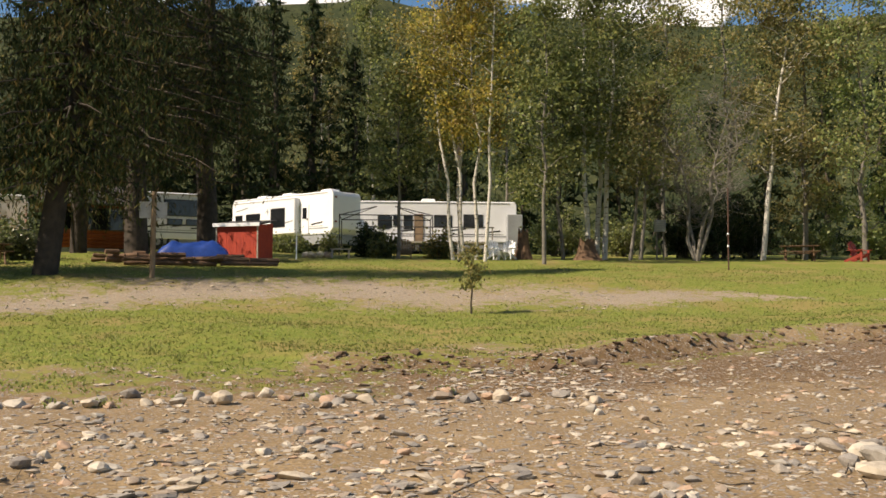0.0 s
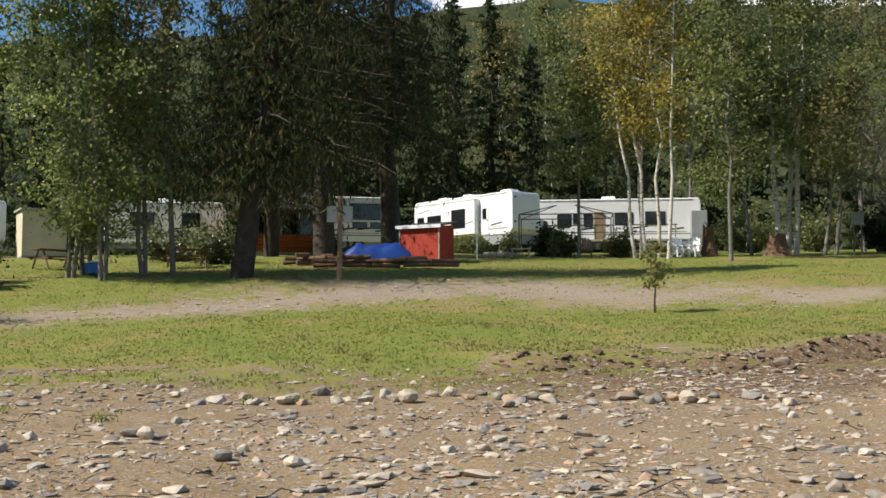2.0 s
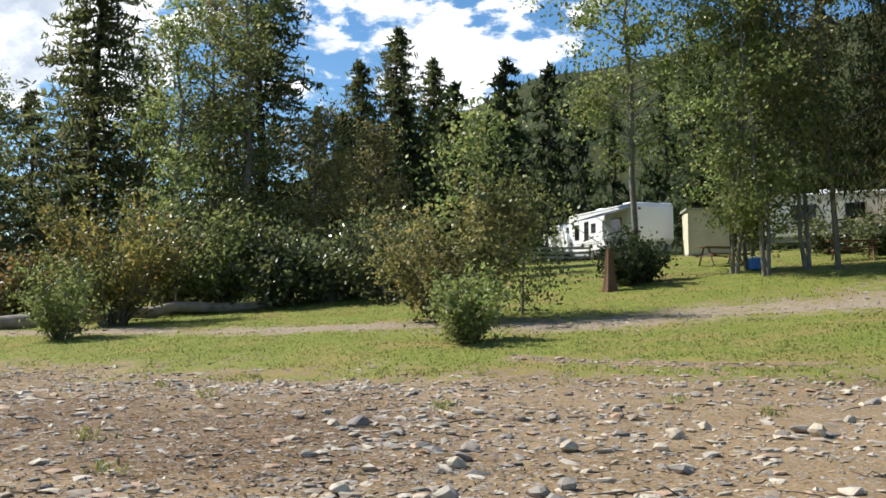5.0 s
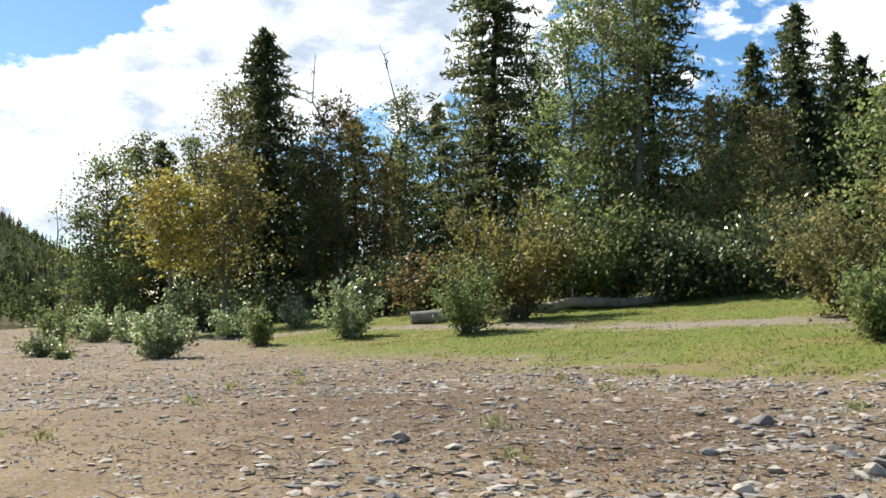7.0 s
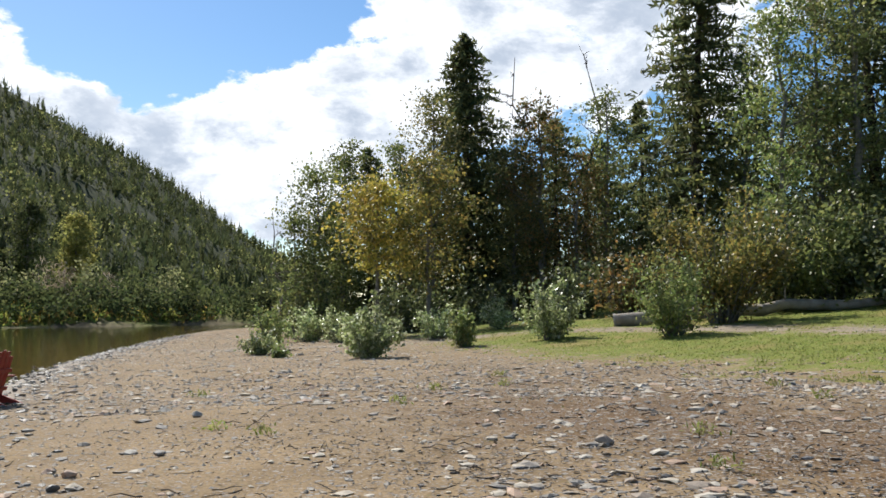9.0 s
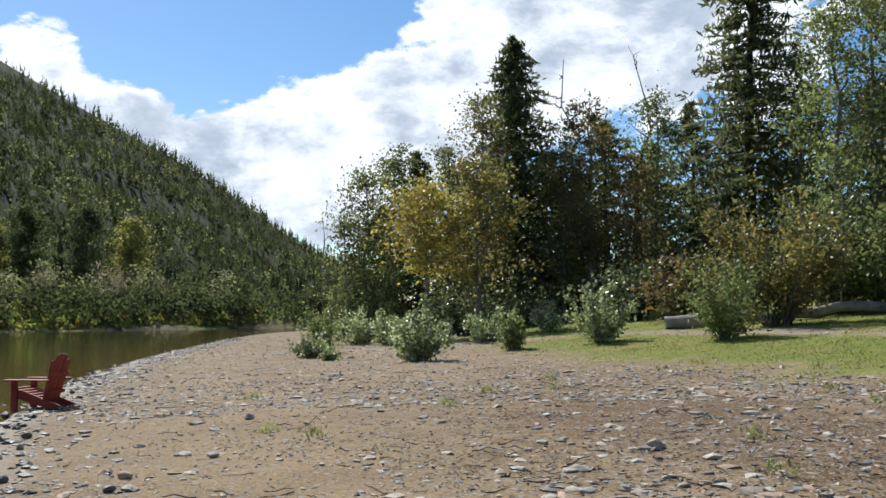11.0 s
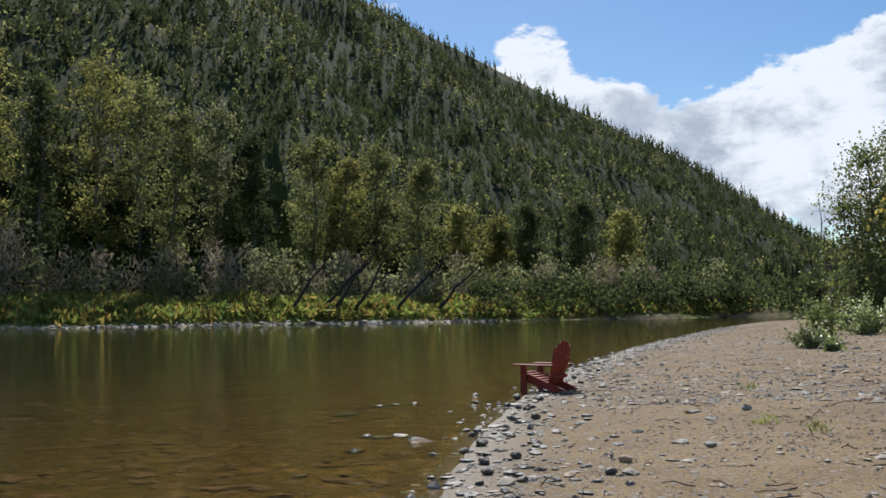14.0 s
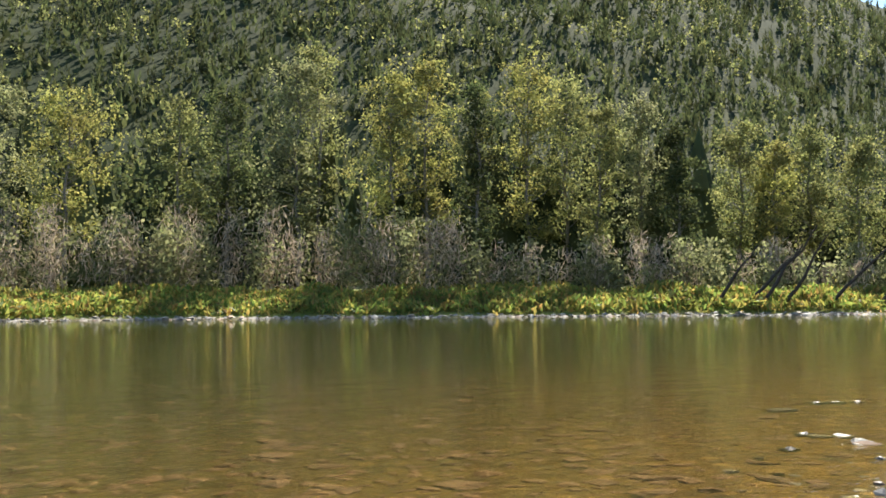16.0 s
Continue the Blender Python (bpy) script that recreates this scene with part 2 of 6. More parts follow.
    dimmed_silt = n.mix(depth_dim, dimmed_silt, (0.014, 0.020, 0.006))
    c = n.mix(n.math("MULTIPLY", wet, 0.9), c, dimmed_silt)
    h = n.math("ADD", n.math("MULTIPLY", n3, 0.5), n.math("ADD", n.math("MULTIPLY", pick, 0.6), n.math("MULTIPLY", pick2, 0.35)))
    b = n.add("ShaderNodeBump", {"Height": n.math("ADD", h, n2), "Strength": 0.8, "Distance": 0.03}).outputs[0]
    damp = n.add("ShaderNodeAttribute", attribute="damp").outputs["Fac"]
    c = n.mix(n.math("MULTIPLY", damp, 0.7), c, n.mix(1.0, c, (0.42, 0.40, 0.38), "MULTIPLY"))
    p = n.add("ShaderNodeBsdfPrincipled", {"Base Color": c, "Roughness": n.smooth(damp, 0, 1, 0.95, 0.66), "Normal": b,
                                           "Specular IOR Level": n.smooth(damp, 0, 1, 0.12, 0.3)})
    return finish(m, n, p.outputs[0])


GROUND = ground_material()


def hill_material():
    m, n = material("forest_floor")
    pos = n.add("ShaderNodeNewGeometry").outputs["Position"]
    c = n.mix(n.smooth(n.noise(pos, 0.02, 6), 0.35, 0.65), (0.03, 0.04, 0.018), (0.06, 0.065, 0.026))
    c = n.mix(n.smooth(n.noise(pos, 0.2, 4), 0.4, 0.7), c, (0.02, 0.028, 0.012))
    return finish(m, n, n.add("ShaderNodeBsdfPrincipled", {"Base Color": c, "Roughness": 1.0, "Specular IOR Level": 0.1}).outputs[0])


def water_material():
    m, n = material("river_water")
    pos = n.add("ShaderNodeNewGeometry").outputs["Position"]
    v = n.add("ShaderNodeVectorMath", {0: pos, 1: (0.7, 1.2, 1)}, operation="MULTIPLY").outputs[0]
    h = n.math("ADD", n.math("MULTIPLY", n.noise(v, 0.9, 3, 0.5, 0.4), 1.0), n.math("MULTIPLY", n.noise(v, 5.0, 3, 0.6), 0.6))
    b = n.add("ShaderNodeBump", {"Height": h, "Strength": 0.45, "Distance": 0.05}).outputs[0]
    p = n.add("ShaderNodeBsdfPrincipled", {"Base Color": (0.48, 0.41, 0.185, 1), "Roughness": 0.03, "IOR": 1.33, "Transmission Weight": 1.0, "Normal": b})
    return finish(m, n, p.outputs[0])


def stone_material(name, dark=1.0, rough=0.75):
    m, n = material(name)
    geo = n.add("ShaderNodeNewGeometry")
    obj = n.add("ShaderNodeObjectInfo").outputs["Random"]
    r = n.math("FRACT", n.math("ADD", geo.outputs["Random Per Island"], obj))
    ramp = n.add("ShaderNodeValToRGB", {"Fac": r})
    ramp.color_ramp.interpolation = "CONSTANT"
    cols = [(0.42, 0.35, 0.26), (0.30, 0.26, 0.21), (0.48, 0.41, 0.31), (0.23, 0.21, 0.185), (0.40, 0.26, 0.17), (0.34, 0.31, 0.26), (0.50, 0.44, 0.35), (0.27, 0.21, 0.155), (0.16, 0.145, 0.13)]
    el = ramp.color_ramp.elements
    while len(el) < len(cols):
        el.new(0.5)
    for i, c in enumerate(cols):
        el[i].position, el[i].color = i / len(cols), (*[x * dark for x in c], 1)
    pos = geo.outputs["Position"]
    c = n.mix(n.smooth(n.noise(pos, 14, 5), 0.4, 0.7, 0, 0.5), ramp.outputs[0], tuple(x * dark for x in (0.18, 0.145, 0.105)))
    c = n.mix(n.smooth(n.noise(pos, 90, 3), 0.5, 0.7, 0, 0.35), c, tuple(x * dark for x in (0.5, 0.45, 0.37)))
    b = n.add("ShaderNodeBump", {"Height": n.noise(pos, 40, 4), "Strength": 0.4, "Distance": 0.01}).outputs[0]
    return finish(m, n, n.add("ShaderNodeBsdfPrincipled", {"Base Color": c, "Roughness": rough, "Normal": b}).outputs[0])


HILL, WATER, STONE, WETSTONE = hill_material(), water_material(), stone_material("river_stone"), stone_material("wet_stone", 0.32, 0.6)


# ---- mesh helpers ----
def raw_mesh(name, verts, faces, mat, smooth=False):
    """A mesh from numpy arrays: faces is (n, 3) or (n, 4)."""
    verts, faces = np.asarray(verts, np.float32), np.asarray(faces, np.int32)
    me = bpy.data.meshes.new(name)
    k = faces.shape[1]
    me.vertices.add(len(verts))
    me.vertices.foreach_set("co", verts.ravel())
    me.loops.add(faces.size)
    me.loops.foreach_set("vertex_index", faces.ravel())
    me.polygons.add(len(faces))
    me.polygons.foreach_set("loop_start", np.arange(0, faces.size, k, dtype=np.int32))
    me.polygons.foreach_set("use_smooth", np.full(len(faces), smooth))
    me.update(calc_edges=True)
    me.validate()
    me.materials.append(mat)
    return me


def part(name, bm, mat, parent=None, label=""):
    """Links a bmesh (or a ready mesh) as one mesh object under a thing or a part."""
    if isinstance(bm, bpy.types.Mesh):
        me = bm
    else:
        me = bpy.data.meshes.new(name)
        bm.normal_update()
        bm.to_mesh(me)
        bm.free()
        me.materials.append(mat)
    ob = new(name, me)
    if parent:
        ob.parent = parent
    if label:
        tagged(ob, label)
    return ob


def root(name, m, label, category, group="", kind=""):
    ob = new(name)
    ob.empty_display_size = 0.2
    ob.matrix_world = m
    return tagged(ob, label, category, group, kind)


def box(x0, x1, y0, y1, z0, z1, bevel=0.0, bm=None):
    bm = bm or bmesh.new()
    made = bmesh.ops.create_cube(bm, size=1.0, matrix=Matrix.LocRotScale(((x0 + x1) / 2, (y0 + y1) / 2, (z0 + z1) / 2), None, (x1 - x0, y1 - y0, z1 - z0)))
    if bevel:
        edges = {e for v in made["verts"] for e in v.link_edges}
        bmesh.ops.bevel(bm, geom=list(edges), offset=bevel, segments=2, affect="EDGES", profile=0.5)
    return bm


def rod(a, b, r0, r1=None, sides=8, bm=None):
    bm = bm or bmesh.new()
    a, b = Vector(a), Vector(b)
    q = (b - a).to_track_quat("Z", "Y")
    bmesh.ops.create_cone(bm, cap_ends=True, segments=sides, radius1=r0, radius2=r0 if r1 is None else r1, depth=(b - a).length,
                          matrix=Matrix.LocRotScale((a + b) / 2, q, None))
    return bm


def prism(profile, x0, x1, bm=None, bevel=0.0):
    """Extrudes a profile of (y, z) from x0 to x1."""
    bm = bm or bmesh.new()
    a = [bm.verts.new((x0, y, z)) for y, z in profile]
    b = [bm.verts.new((x1, y, z)) for y, z in profile]
    n = len(profile)
    fs = [bm.faces.new(a[::-1]), bm.faces.new(b)]
    for i in range(n):
        fs.append(bm.faces.new((a[i], a[(i + 1) % n], b[(i + 1) % n], b[i])))
    bmesh.ops.recalc_face_normals(bm, faces=fs)
    if bevel:
        bmesh.ops.bevel(bm, geom=list({e for f in fs for e in f.edges}), offset=bevel, segments=2, affect="EDGES", profile=0.5)
    return bm


# ---- lie of the land ----
def shore(x):
    point = np.clip(-75 - np.asarray(x, float), 0, 400)
    return -8.2 * (1 - np.exp(np.minimum(x, 0) / 17.5)) - 0.22 - np.maximum(x, 0) * 0.05 + 3e-5 * point ** 3


def far_bank(x):
    turn = np.clip(-130 - np.asarray(x, float), 0, 400)
    return -20 - 95 / (1 + np.exp(-(x + 95) / 25.0)) + 0.011 * turn ** 2


def ripple(x, y, s, seed=0.0):
    """Smooth noise by sums of sines, about -1 to 1."""
    x, y = np.asarray(x) * s, np.asarray(y) * s
    return (np.sin(x + 1.7 * np.sin(0.7 * y + seed) + seed) + np.sin(1.3 * y - 0.6 * x + 2.1 * np.sin(0.5 * x + 2 * seed))
            + 0.6 * np.sin(2.3 * x + 1.9 * y + 3 * seed) + 0.5 * np.sin(-3.1 * x + 2.7 * y + seed)) / 3.1


def height(x, y):
    x, y = np.asarray(x, float), np.asarray(y, float)
    ys, yf = shore(x), far_bank(x)
    y0 = np.clip(15 + 0.26 * np.minimum(x, 0), 2, 20)
    s = y - y0
    up = np.interp(s, [-50, 0, 5, 15, 21, 27, 33, 42, 52, 80, 200, 4000], [0, 0, 0.4, 1.3, 2.4, 3.1, 3.8, 4.5, 5.3, 6.6, 10, 12])
    up = up * np.interp(x, [-60, -15], [0.84, 1.0]) * np.where(x < -60, np.clip((y - ys) / 15, 0, 1), 1)
    # small broken scarp where the turf ends
    line = 3.6 + 0.55 * np.clip(x - 1.5, 0, 14) + 1.2 * ripple(x, 0 * y, 0.5, 2.0)
    scarp = 0.42 * np.clip((s - line) / 0.35, 0, 1) * np.clip((12 + 0.55 * np.clip(x - 1.5, 0, 14) - s) / 8, 0, 1) * np.clip((x + 7) / 2, 0, 1) * (0.5 + 0.5 * ripple(x, y, 0.35, 1.0))
    bar = np.interp(y - ys, [0, 4, 20, 60], [-0.1, 0.05, 0.4, 0.6])
    rough = 0.035 * ripple(x, y, 1.1, 0.3) + 0.018 * ripple(x, y, 3.3, 1.3)
    bed = -0.1 - np.minimum(np.maximum(ys - y, 0) * 0.10, 1.6)
    far = np.interp(yf - y, [-14, 0, 3, 9, 40, 400], [-1.9, -0.1, 0.5, 2.2, 3.2, 7])
    rough = rough * np.clip((y - ys) / 3, 0.15, 1)
    return np.where(y > ys, bar + up + scarp + rough, np.maximum(bed + 0.3 * rough, far))


def ground_at(az, d):
    a = radians(az)
    x, y = -d * math.sin(a), d * math.cos(a)
    return Vector((x, y, float(height(x, y))))


def drawn_back(x):
    """How far the turf's edge draws back on the rising side."""
    return 0.55 * np.clip(np.asarray(x, float) - 1.5, 0, 14)


def turf_amount(x, y):
    y0 = np.clip(15 + 0.26 * np.minimum(x, 0), 2, 20)
    s = y - y0 - drawn_back(x) + 1.0 * ripple(x, y, 0.6, 4.0)
    ys = shore(x)
    az = np.degrees(np.arctan2(-x, y))
    s = s + np.interp(x, [-30, -20, -13, -3, 1], [4.2, 3.8, 2.8, 1.5, 0])
    near = np.interp(s + 0.9 * ripple(x, y, 1.7, 2.5), [1.4, 6.4], [0, 1])
    # the track: gravel across the slope, opening into a bare patch by the sapling
    track_c = np.interp(az, [-30, -10, 0, 10, 20, 30, 40, 50, 60, 70, 76], [36, 33.0, 33.4, 32.8, 31.0, 28.8, 27, 28.5, 31.5, 37, 42])
    half = np.interp(az, [-20, -8, 0, 10, 25, 45, 75], [0.2, 3.0, 4.8, 4.4, 3.2, 2.4, 1.8])
    d = np.hypot(x, y)
    off = np.abs(d - track_c + 0.8 * ripple(x, y, 0.25, 7.0)) / half
    track = np.clip(1.25 - off, 0, 1) * np.clip(0.85 + 0.5 * ripple(x, y, 0.9, 3.7), 0.35, 1)
    lip = np.exp(-((y - y0 - drawn_back(x) - 3.7 - 1.2 * ripple(x, 0 * y, 0.5, 2.0)) / 0.45) ** 2) * (x > -14) * np.clip(ripple(x, y, 0.35, 1.0) + 0.6, 0, 1)
    g = np.clip(near, 0, 1) * (1 - 0.86 * track) * (1 - 0.9 * lip)
    bar = np.clip((-x - 22) / 8, 0, 1) * np.clip((16 - (y - ys)) / 6, 0, 1)
    g = g * (1 - bar)
    g = np.where((y < ys), np.clip((far_bank(x) - y + 0.3) / 1.0, 0, 1), g)
    return g, track


# ---- ground: one sheet to the horizon ----
def build_ground():
    az = np.radians(np.concatenate([np.arange(-32, 168, 0.5), np.arange(168, 328, 4.0)]))
    r = np.concatenate([[0.002, 0.4, 1.2, 2.2, 3.2], 4.0 * 1.017 ** np.arange(0, 214), [160, 175, 195, 220, 260, 310, 380, 480, 620, 900, 1500, 3000]])
    r = np.unique(r[r < 3001])
    A, R = np.meshgrid(az, r, indexing="ij")
    X, Y = -R * np.sin(A), R * np.cos(A)
    Z = height(X, Y)
    na, nr = A.shape
    idx = np.arange(na * nr).reshape(na, nr)
    nxt = np.roll(idx, -1, axis=0)
    q = np.stack([idx[:, :-1], idx[:, 1:], nxt[:, 1:], nxt[:, :-1]], -1).reshape(-1, 4)[:, ::-1]
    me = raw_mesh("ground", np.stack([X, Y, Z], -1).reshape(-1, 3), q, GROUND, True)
    x, y = X.ravel(), Y.ravel()
    turf, track = turf_amount(x, y)
    ys = shore(x)
    wet = np.clip((ys - y + 0.15) / 0.5, 0, 1) * (y > far_bank(x))
    damp = np.clip(1 - (y - ys) / (1.3 + 0.7 * ripple(x, y, 0.8)), 0, 1)
    gravel = np.clip(0.55 + 0.35 * ripple(x, y, 0.45, 5.0) + 0.3 * track, 0, 1)
    col = me.color_attributes.new("zone", "FLOAT_COLOR", "POINT")
    col.data.foreach_set("color", np.stack([turf, gravel, wet, track], -1).astype(np.float32).ravel())
    d = me.attributes.new("damp", "FLOAT", "POINT")
    d.data.foreach_set("value", (damp * (y > ys - 0.2)).astype(np.float32))
    y0 = np.clip(15 + 0.26 * np.minimum(x, 0), 2, 20)
    bank = 1.1 * np.exp(-((y - y0 - 2.2 - 0.7 * drawn_back(x)) / (2.2 + 0.2 * drawn_back(x))) ** 2) * np.interp(x, [-22, -12, -3, 1], [0.2, 0.35, 0.65, 1])
    litter = 0.95 * np.exp(-((x + 13) / 9) ** 2 - ((y - 5.5) / 4.2) ** 2) * (0.8 + 0.5 * ripple(x, y, 0.5, 2.2))
    a = me.attributes.new("soil", "FLOAT", "POINT")
    a.data.foreach_set("value", np.clip(bank + litter, 0, 1).astype(np.float32))
    # painted dimming of the bed, growing with distance from the shore
    e = me.attributes.new("depth_dim", "FLOAT", "POINT")
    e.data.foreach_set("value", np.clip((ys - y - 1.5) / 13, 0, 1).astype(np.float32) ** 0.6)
    return tagged(new("ground", me), "rising river-bar ground of dirt, gravel and patchy turf", "ground", kind="structure")


build_ground()
# the river surface
bm = bmesh.new()
xs = [-480, -400, -330, -280, -240, -215, -195, -180, -165, -150, -135, -120, -105, -90, -75, -60, -40, -25, -15, -8, -3, 5, 30, 90, 200]
near_edge = [bm.verts.new((x, float(shore(x)) + 6, -0.1)) for x in xs]
far_edge = [bm.verts.new((x, float(far_bank(x)) - 12, -0.1)) for x in xs]
for i in range(len(xs) - 1):
    bm.faces.new((near_edge[i], far_edge[i], far_edge[i + 1], near_edge[i + 1]))
bmesh.ops.recalc_face_normals(bm, faces=bm.faces)
for f in bm.faces:
    if f.normal.z < 0:
        f.normal_flip()
river = part("water", bm, WATER)
river.visible_shadow = False
tagged(river, "clear green-brown river, shallow over the near bed", "river", kind="structure")


# ---- wooded hills ----
def hill(name, az0, az1, ridge_az, ridge_el, r_foot, r_top, label):
    """A wooded mountainside: rises from r_foot to a ridge at r_top that stands at the given elevations."""
    az = np.linspace(az0, az1, 90)
    k = np.linspace(0, 1.25, 40)
    A, K = np.meshgrid(az, k, indexing="ij")
    foot, top = np.interp(A, ridge_az, r_foot), np.interp(A, ridge_az, r_top)
    R = foot + (top - foot) * K
    crest = np.interp(A, ridge_az, ridge_el)
    H = np.tan(np.radians(crest)) * top
    shape = np.where(K <= 1, K ** 1.15, 1 - (K - 1) * 1.6)
    X, Y = -R * np.sin(np.radians(A)), R * np.cos(np.radians(A))
    Z = H * shape * (1 + 0.05 * ripple(X, Y, 0.012, 1.0) * (K < 0.97)) + 14 * ripple(X, Y, 0.02, 3.0) * np.clip(K, 0, 1) * (1 - K) * 3 + 1.0
    idx = np.arange(A.size).reshape(A.shape)
    q = np.stack([idx[:-1, :-1], idx[:-1, 1:], idx[1:, 1:], idx[1:, :-1]], -1).reshape(-1, 4)[:, ::-1]
    ob = new(name, raw_mesh(name, np.stack([X, Y, Z], -1).reshape(-1, 3), q, HILL, True))
    tagged(ob, label, "hill", kind="structure")
    return az, k, X, Y, Z


def far_trees(rng, pos, hgt, wid, tiers=3, sides=6):
    """Spiky conifers as ragged stacked skirts, in one mesh."""
    n = len(pos)
    V, F = [], []
    for t in range(tiers):
        z0, z1 = 0.08 + 0.86 * t / tiers, min(1.0, 0.08 + 0.86 * (t + 1.75) / tiers)
        w = 1.0 - 0.80 * t / tiers
        a = rng.uniform(0, 6.28, (n, 1)) + np.arange(sides) * 2 * np.pi / sides
        rr = wid[:, None] * w * rng.uniform(0.55, 1.2, (n, sides))
        ring = np.stack([pos[:, None, 0] + rr * np.cos(a), pos[:, None, 1] + rr * np.sin(a),
                         pos[:, None, 2] + hgt[:, None] * (z0 + rng.uniform(-0.05, 0.05, (n, sides)))], -1)
        tip = np.stack([pos[:, 0], pos[:, 1], pos[:, 2] + hgt * z1], -1)[:, None]
        v = np.concatenate([ring, tip], 1)
        base = sum(len(x) for x in V)
        V.append(v.reshape(-1, 3))
        o = base + np.arange(n)[:, None, None] * (sides + 1)
        i = np.arange(sides)
        f = np.stack([i, (i + 1) % sides, np.full(sides, sides)], -1)[None]
        F.append((o + f).reshape(-1, 3))
    return np.concatenate(V), np.concatenate(F)


def spray_trees(rng, pos, hgt, wid, sprays=9):
    """Far conifers: each a pointed, ragged stack of drooping sprays, in one mesh."""
    n = len(pos)
    u = (np.arange(sprays) + rng.uniform(0.1, 0.9, (n, sprays))) / sprays
    a = rng.uniform(0, 6.28, (n, sprays))
    out = wid[:, None] * (1 - u) ** 0.8 * rng.uniform(0.3, 0.75, (n, sprays))
    c = np.stack([pos[:, None, 0] + out * np.cos(a), pos[:, None, 1] + out * np.sin(a), pos[:, None, 2] + hgt[:, None] * (0.06 + 0.84 * u)], -1)
    tip = np.stack([np.cos(a) * (1 - u) * 0.8, np.sin(a) * (1 - u) * 0.8, np.full((n, sprays), 1.0)], -1) + rng.normal(0, 0.25, (n, sprays, 3))
    tip /= np.linalg.norm(tip, axis=-1, keepdims=True)
    side = np.cross(tip, rng.normal(size=(n, sprays, 3)))
    side /= np.linalg.norm(side, axis=-1, keepdims=True) + 1e-9
    long = (hgt[:, None] * rng.uniform(0.11, 0.19, (n, sprays)))[..., None] * tip
    broad = (wid[:, None] * (1.05 - u) * rng.uniform(0.35, 0.7, (n, sprays)))[..., None] * side
    q = np.stack([c - long * 0.7 - broad * 0.6, c - long * 0.5 + broad, c + long, c - broad], 2)
    return q.reshape(-1, 3), np.arange(4 * n * sprays).reshape(-1, 4)


def leaf_quads(rng, centres, size, stretch=1.5, hang=0.0):
    """Lozenge leaves about the centres, each with its own turn; hang pulls their long axis down."""
    n = len(centres)
    u = rng.normal(size=(n, 3))
    u[:, 2] = u[:, 2] * (1 - hang) - hang * 2.2
    u /= np.linalg.norm(u, axis=1, keepdims=True)
    v = np.cross(u, rng.normal(size=(n, 3)))
    v /= np.linalg.norm(v, axis=1, keepdims=True) + 1e-9
    s = size * rng.uniform(0.6, 1.35, (n, 1))
    a, b = u * s * stretch * 0.5, v * s * 0.5
    q = np.stack([centres - a, centres + b - a * 0.1, centres + a, centres - b - a * 0.1], 1)
    return q.reshape(-1, 3), np.arange(4 * n).reshape(n, 4)


def on_hill(rng, data, count, k0=0.02, k1=1.06):
    az, k, X, Y, Z = data
    i, j = rng.uniform(0, len(az) - 1.001, count), rng.uniform(k0 / 1.25, k1 / 1.25, count) ** 0.8 * (len(k) - 1.001)
    a, b = i.astype(int), j.astype(int)
    fa, fb = i - a, j - b
    g = lambda M: (M[a, b] * (1 - fa) * (1 - fb) + M[a + 1, b] * fa * (1 - fb) + M[a, b + 1] * (1 - fa) * fb + M[a + 1, b + 1] * fa * fb)
    return np.stack([g(X), g(Y), g(Z)], -1)


rng = np.random.default_rng(11)
south = hill("backdrop_hill", 86.5, 175, [86.5, 91.7, 97.8, 106, 110.8, 117, 120, 130, 150, 175], [1.6, 3.9, 8.1, 12.4, 14.9, 17.8, 19.2, 23, 27, 29],
             [900, 680, 520, 440, 410, 390, 380, 370, 370, 370], [1700, 1600, 1480, 1380, 1320, 1260, 1240, 1200, 1200, 1200], "steep mountainside of dark conifers across the river")
north = hill("backdrop_hill", -40, 66, [-40, -15, -8, 5, 10, 25, 42, 46.5, 54, 66], [15.4, 16.2, 17, 18.0, 17.6, 15.6, 13.4, 11.4, 8, 4],
             [420, 420, 420, 420, 420, 420, 420, 420, 420, 420], [1500, 1500, 1500, 1500, 1500, 1500, 1500, 1500, 1500, 1500], "wooded mountain behind the campground")
for data, count, what in ((south, 17000, "mountainside across the river"), (north, 5000, "mountain behind the campground")):
    p = on_hill(rng, data, count)
    far = np.hypot(p[:, 0], p[:, 1])
    h = rng.uniform(9, 24, count) * rng.uniform(0.7, 1.1, count)
    v, f = spray_trees(rng, p - np.array([0, 0, 1.0]), h, h * rng.uniform(0.15, 0.25, count))
    # north slope takes the darker NEEDLE colour, standing in for haze and cloud shadow
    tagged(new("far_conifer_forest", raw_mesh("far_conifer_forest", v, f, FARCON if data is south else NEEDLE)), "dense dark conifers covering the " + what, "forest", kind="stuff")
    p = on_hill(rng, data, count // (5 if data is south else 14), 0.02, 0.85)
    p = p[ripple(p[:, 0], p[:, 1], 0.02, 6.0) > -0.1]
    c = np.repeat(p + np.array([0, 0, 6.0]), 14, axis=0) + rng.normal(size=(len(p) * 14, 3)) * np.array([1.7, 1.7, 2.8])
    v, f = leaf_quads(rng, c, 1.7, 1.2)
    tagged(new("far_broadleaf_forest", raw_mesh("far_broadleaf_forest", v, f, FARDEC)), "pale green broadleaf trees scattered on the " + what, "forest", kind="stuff")


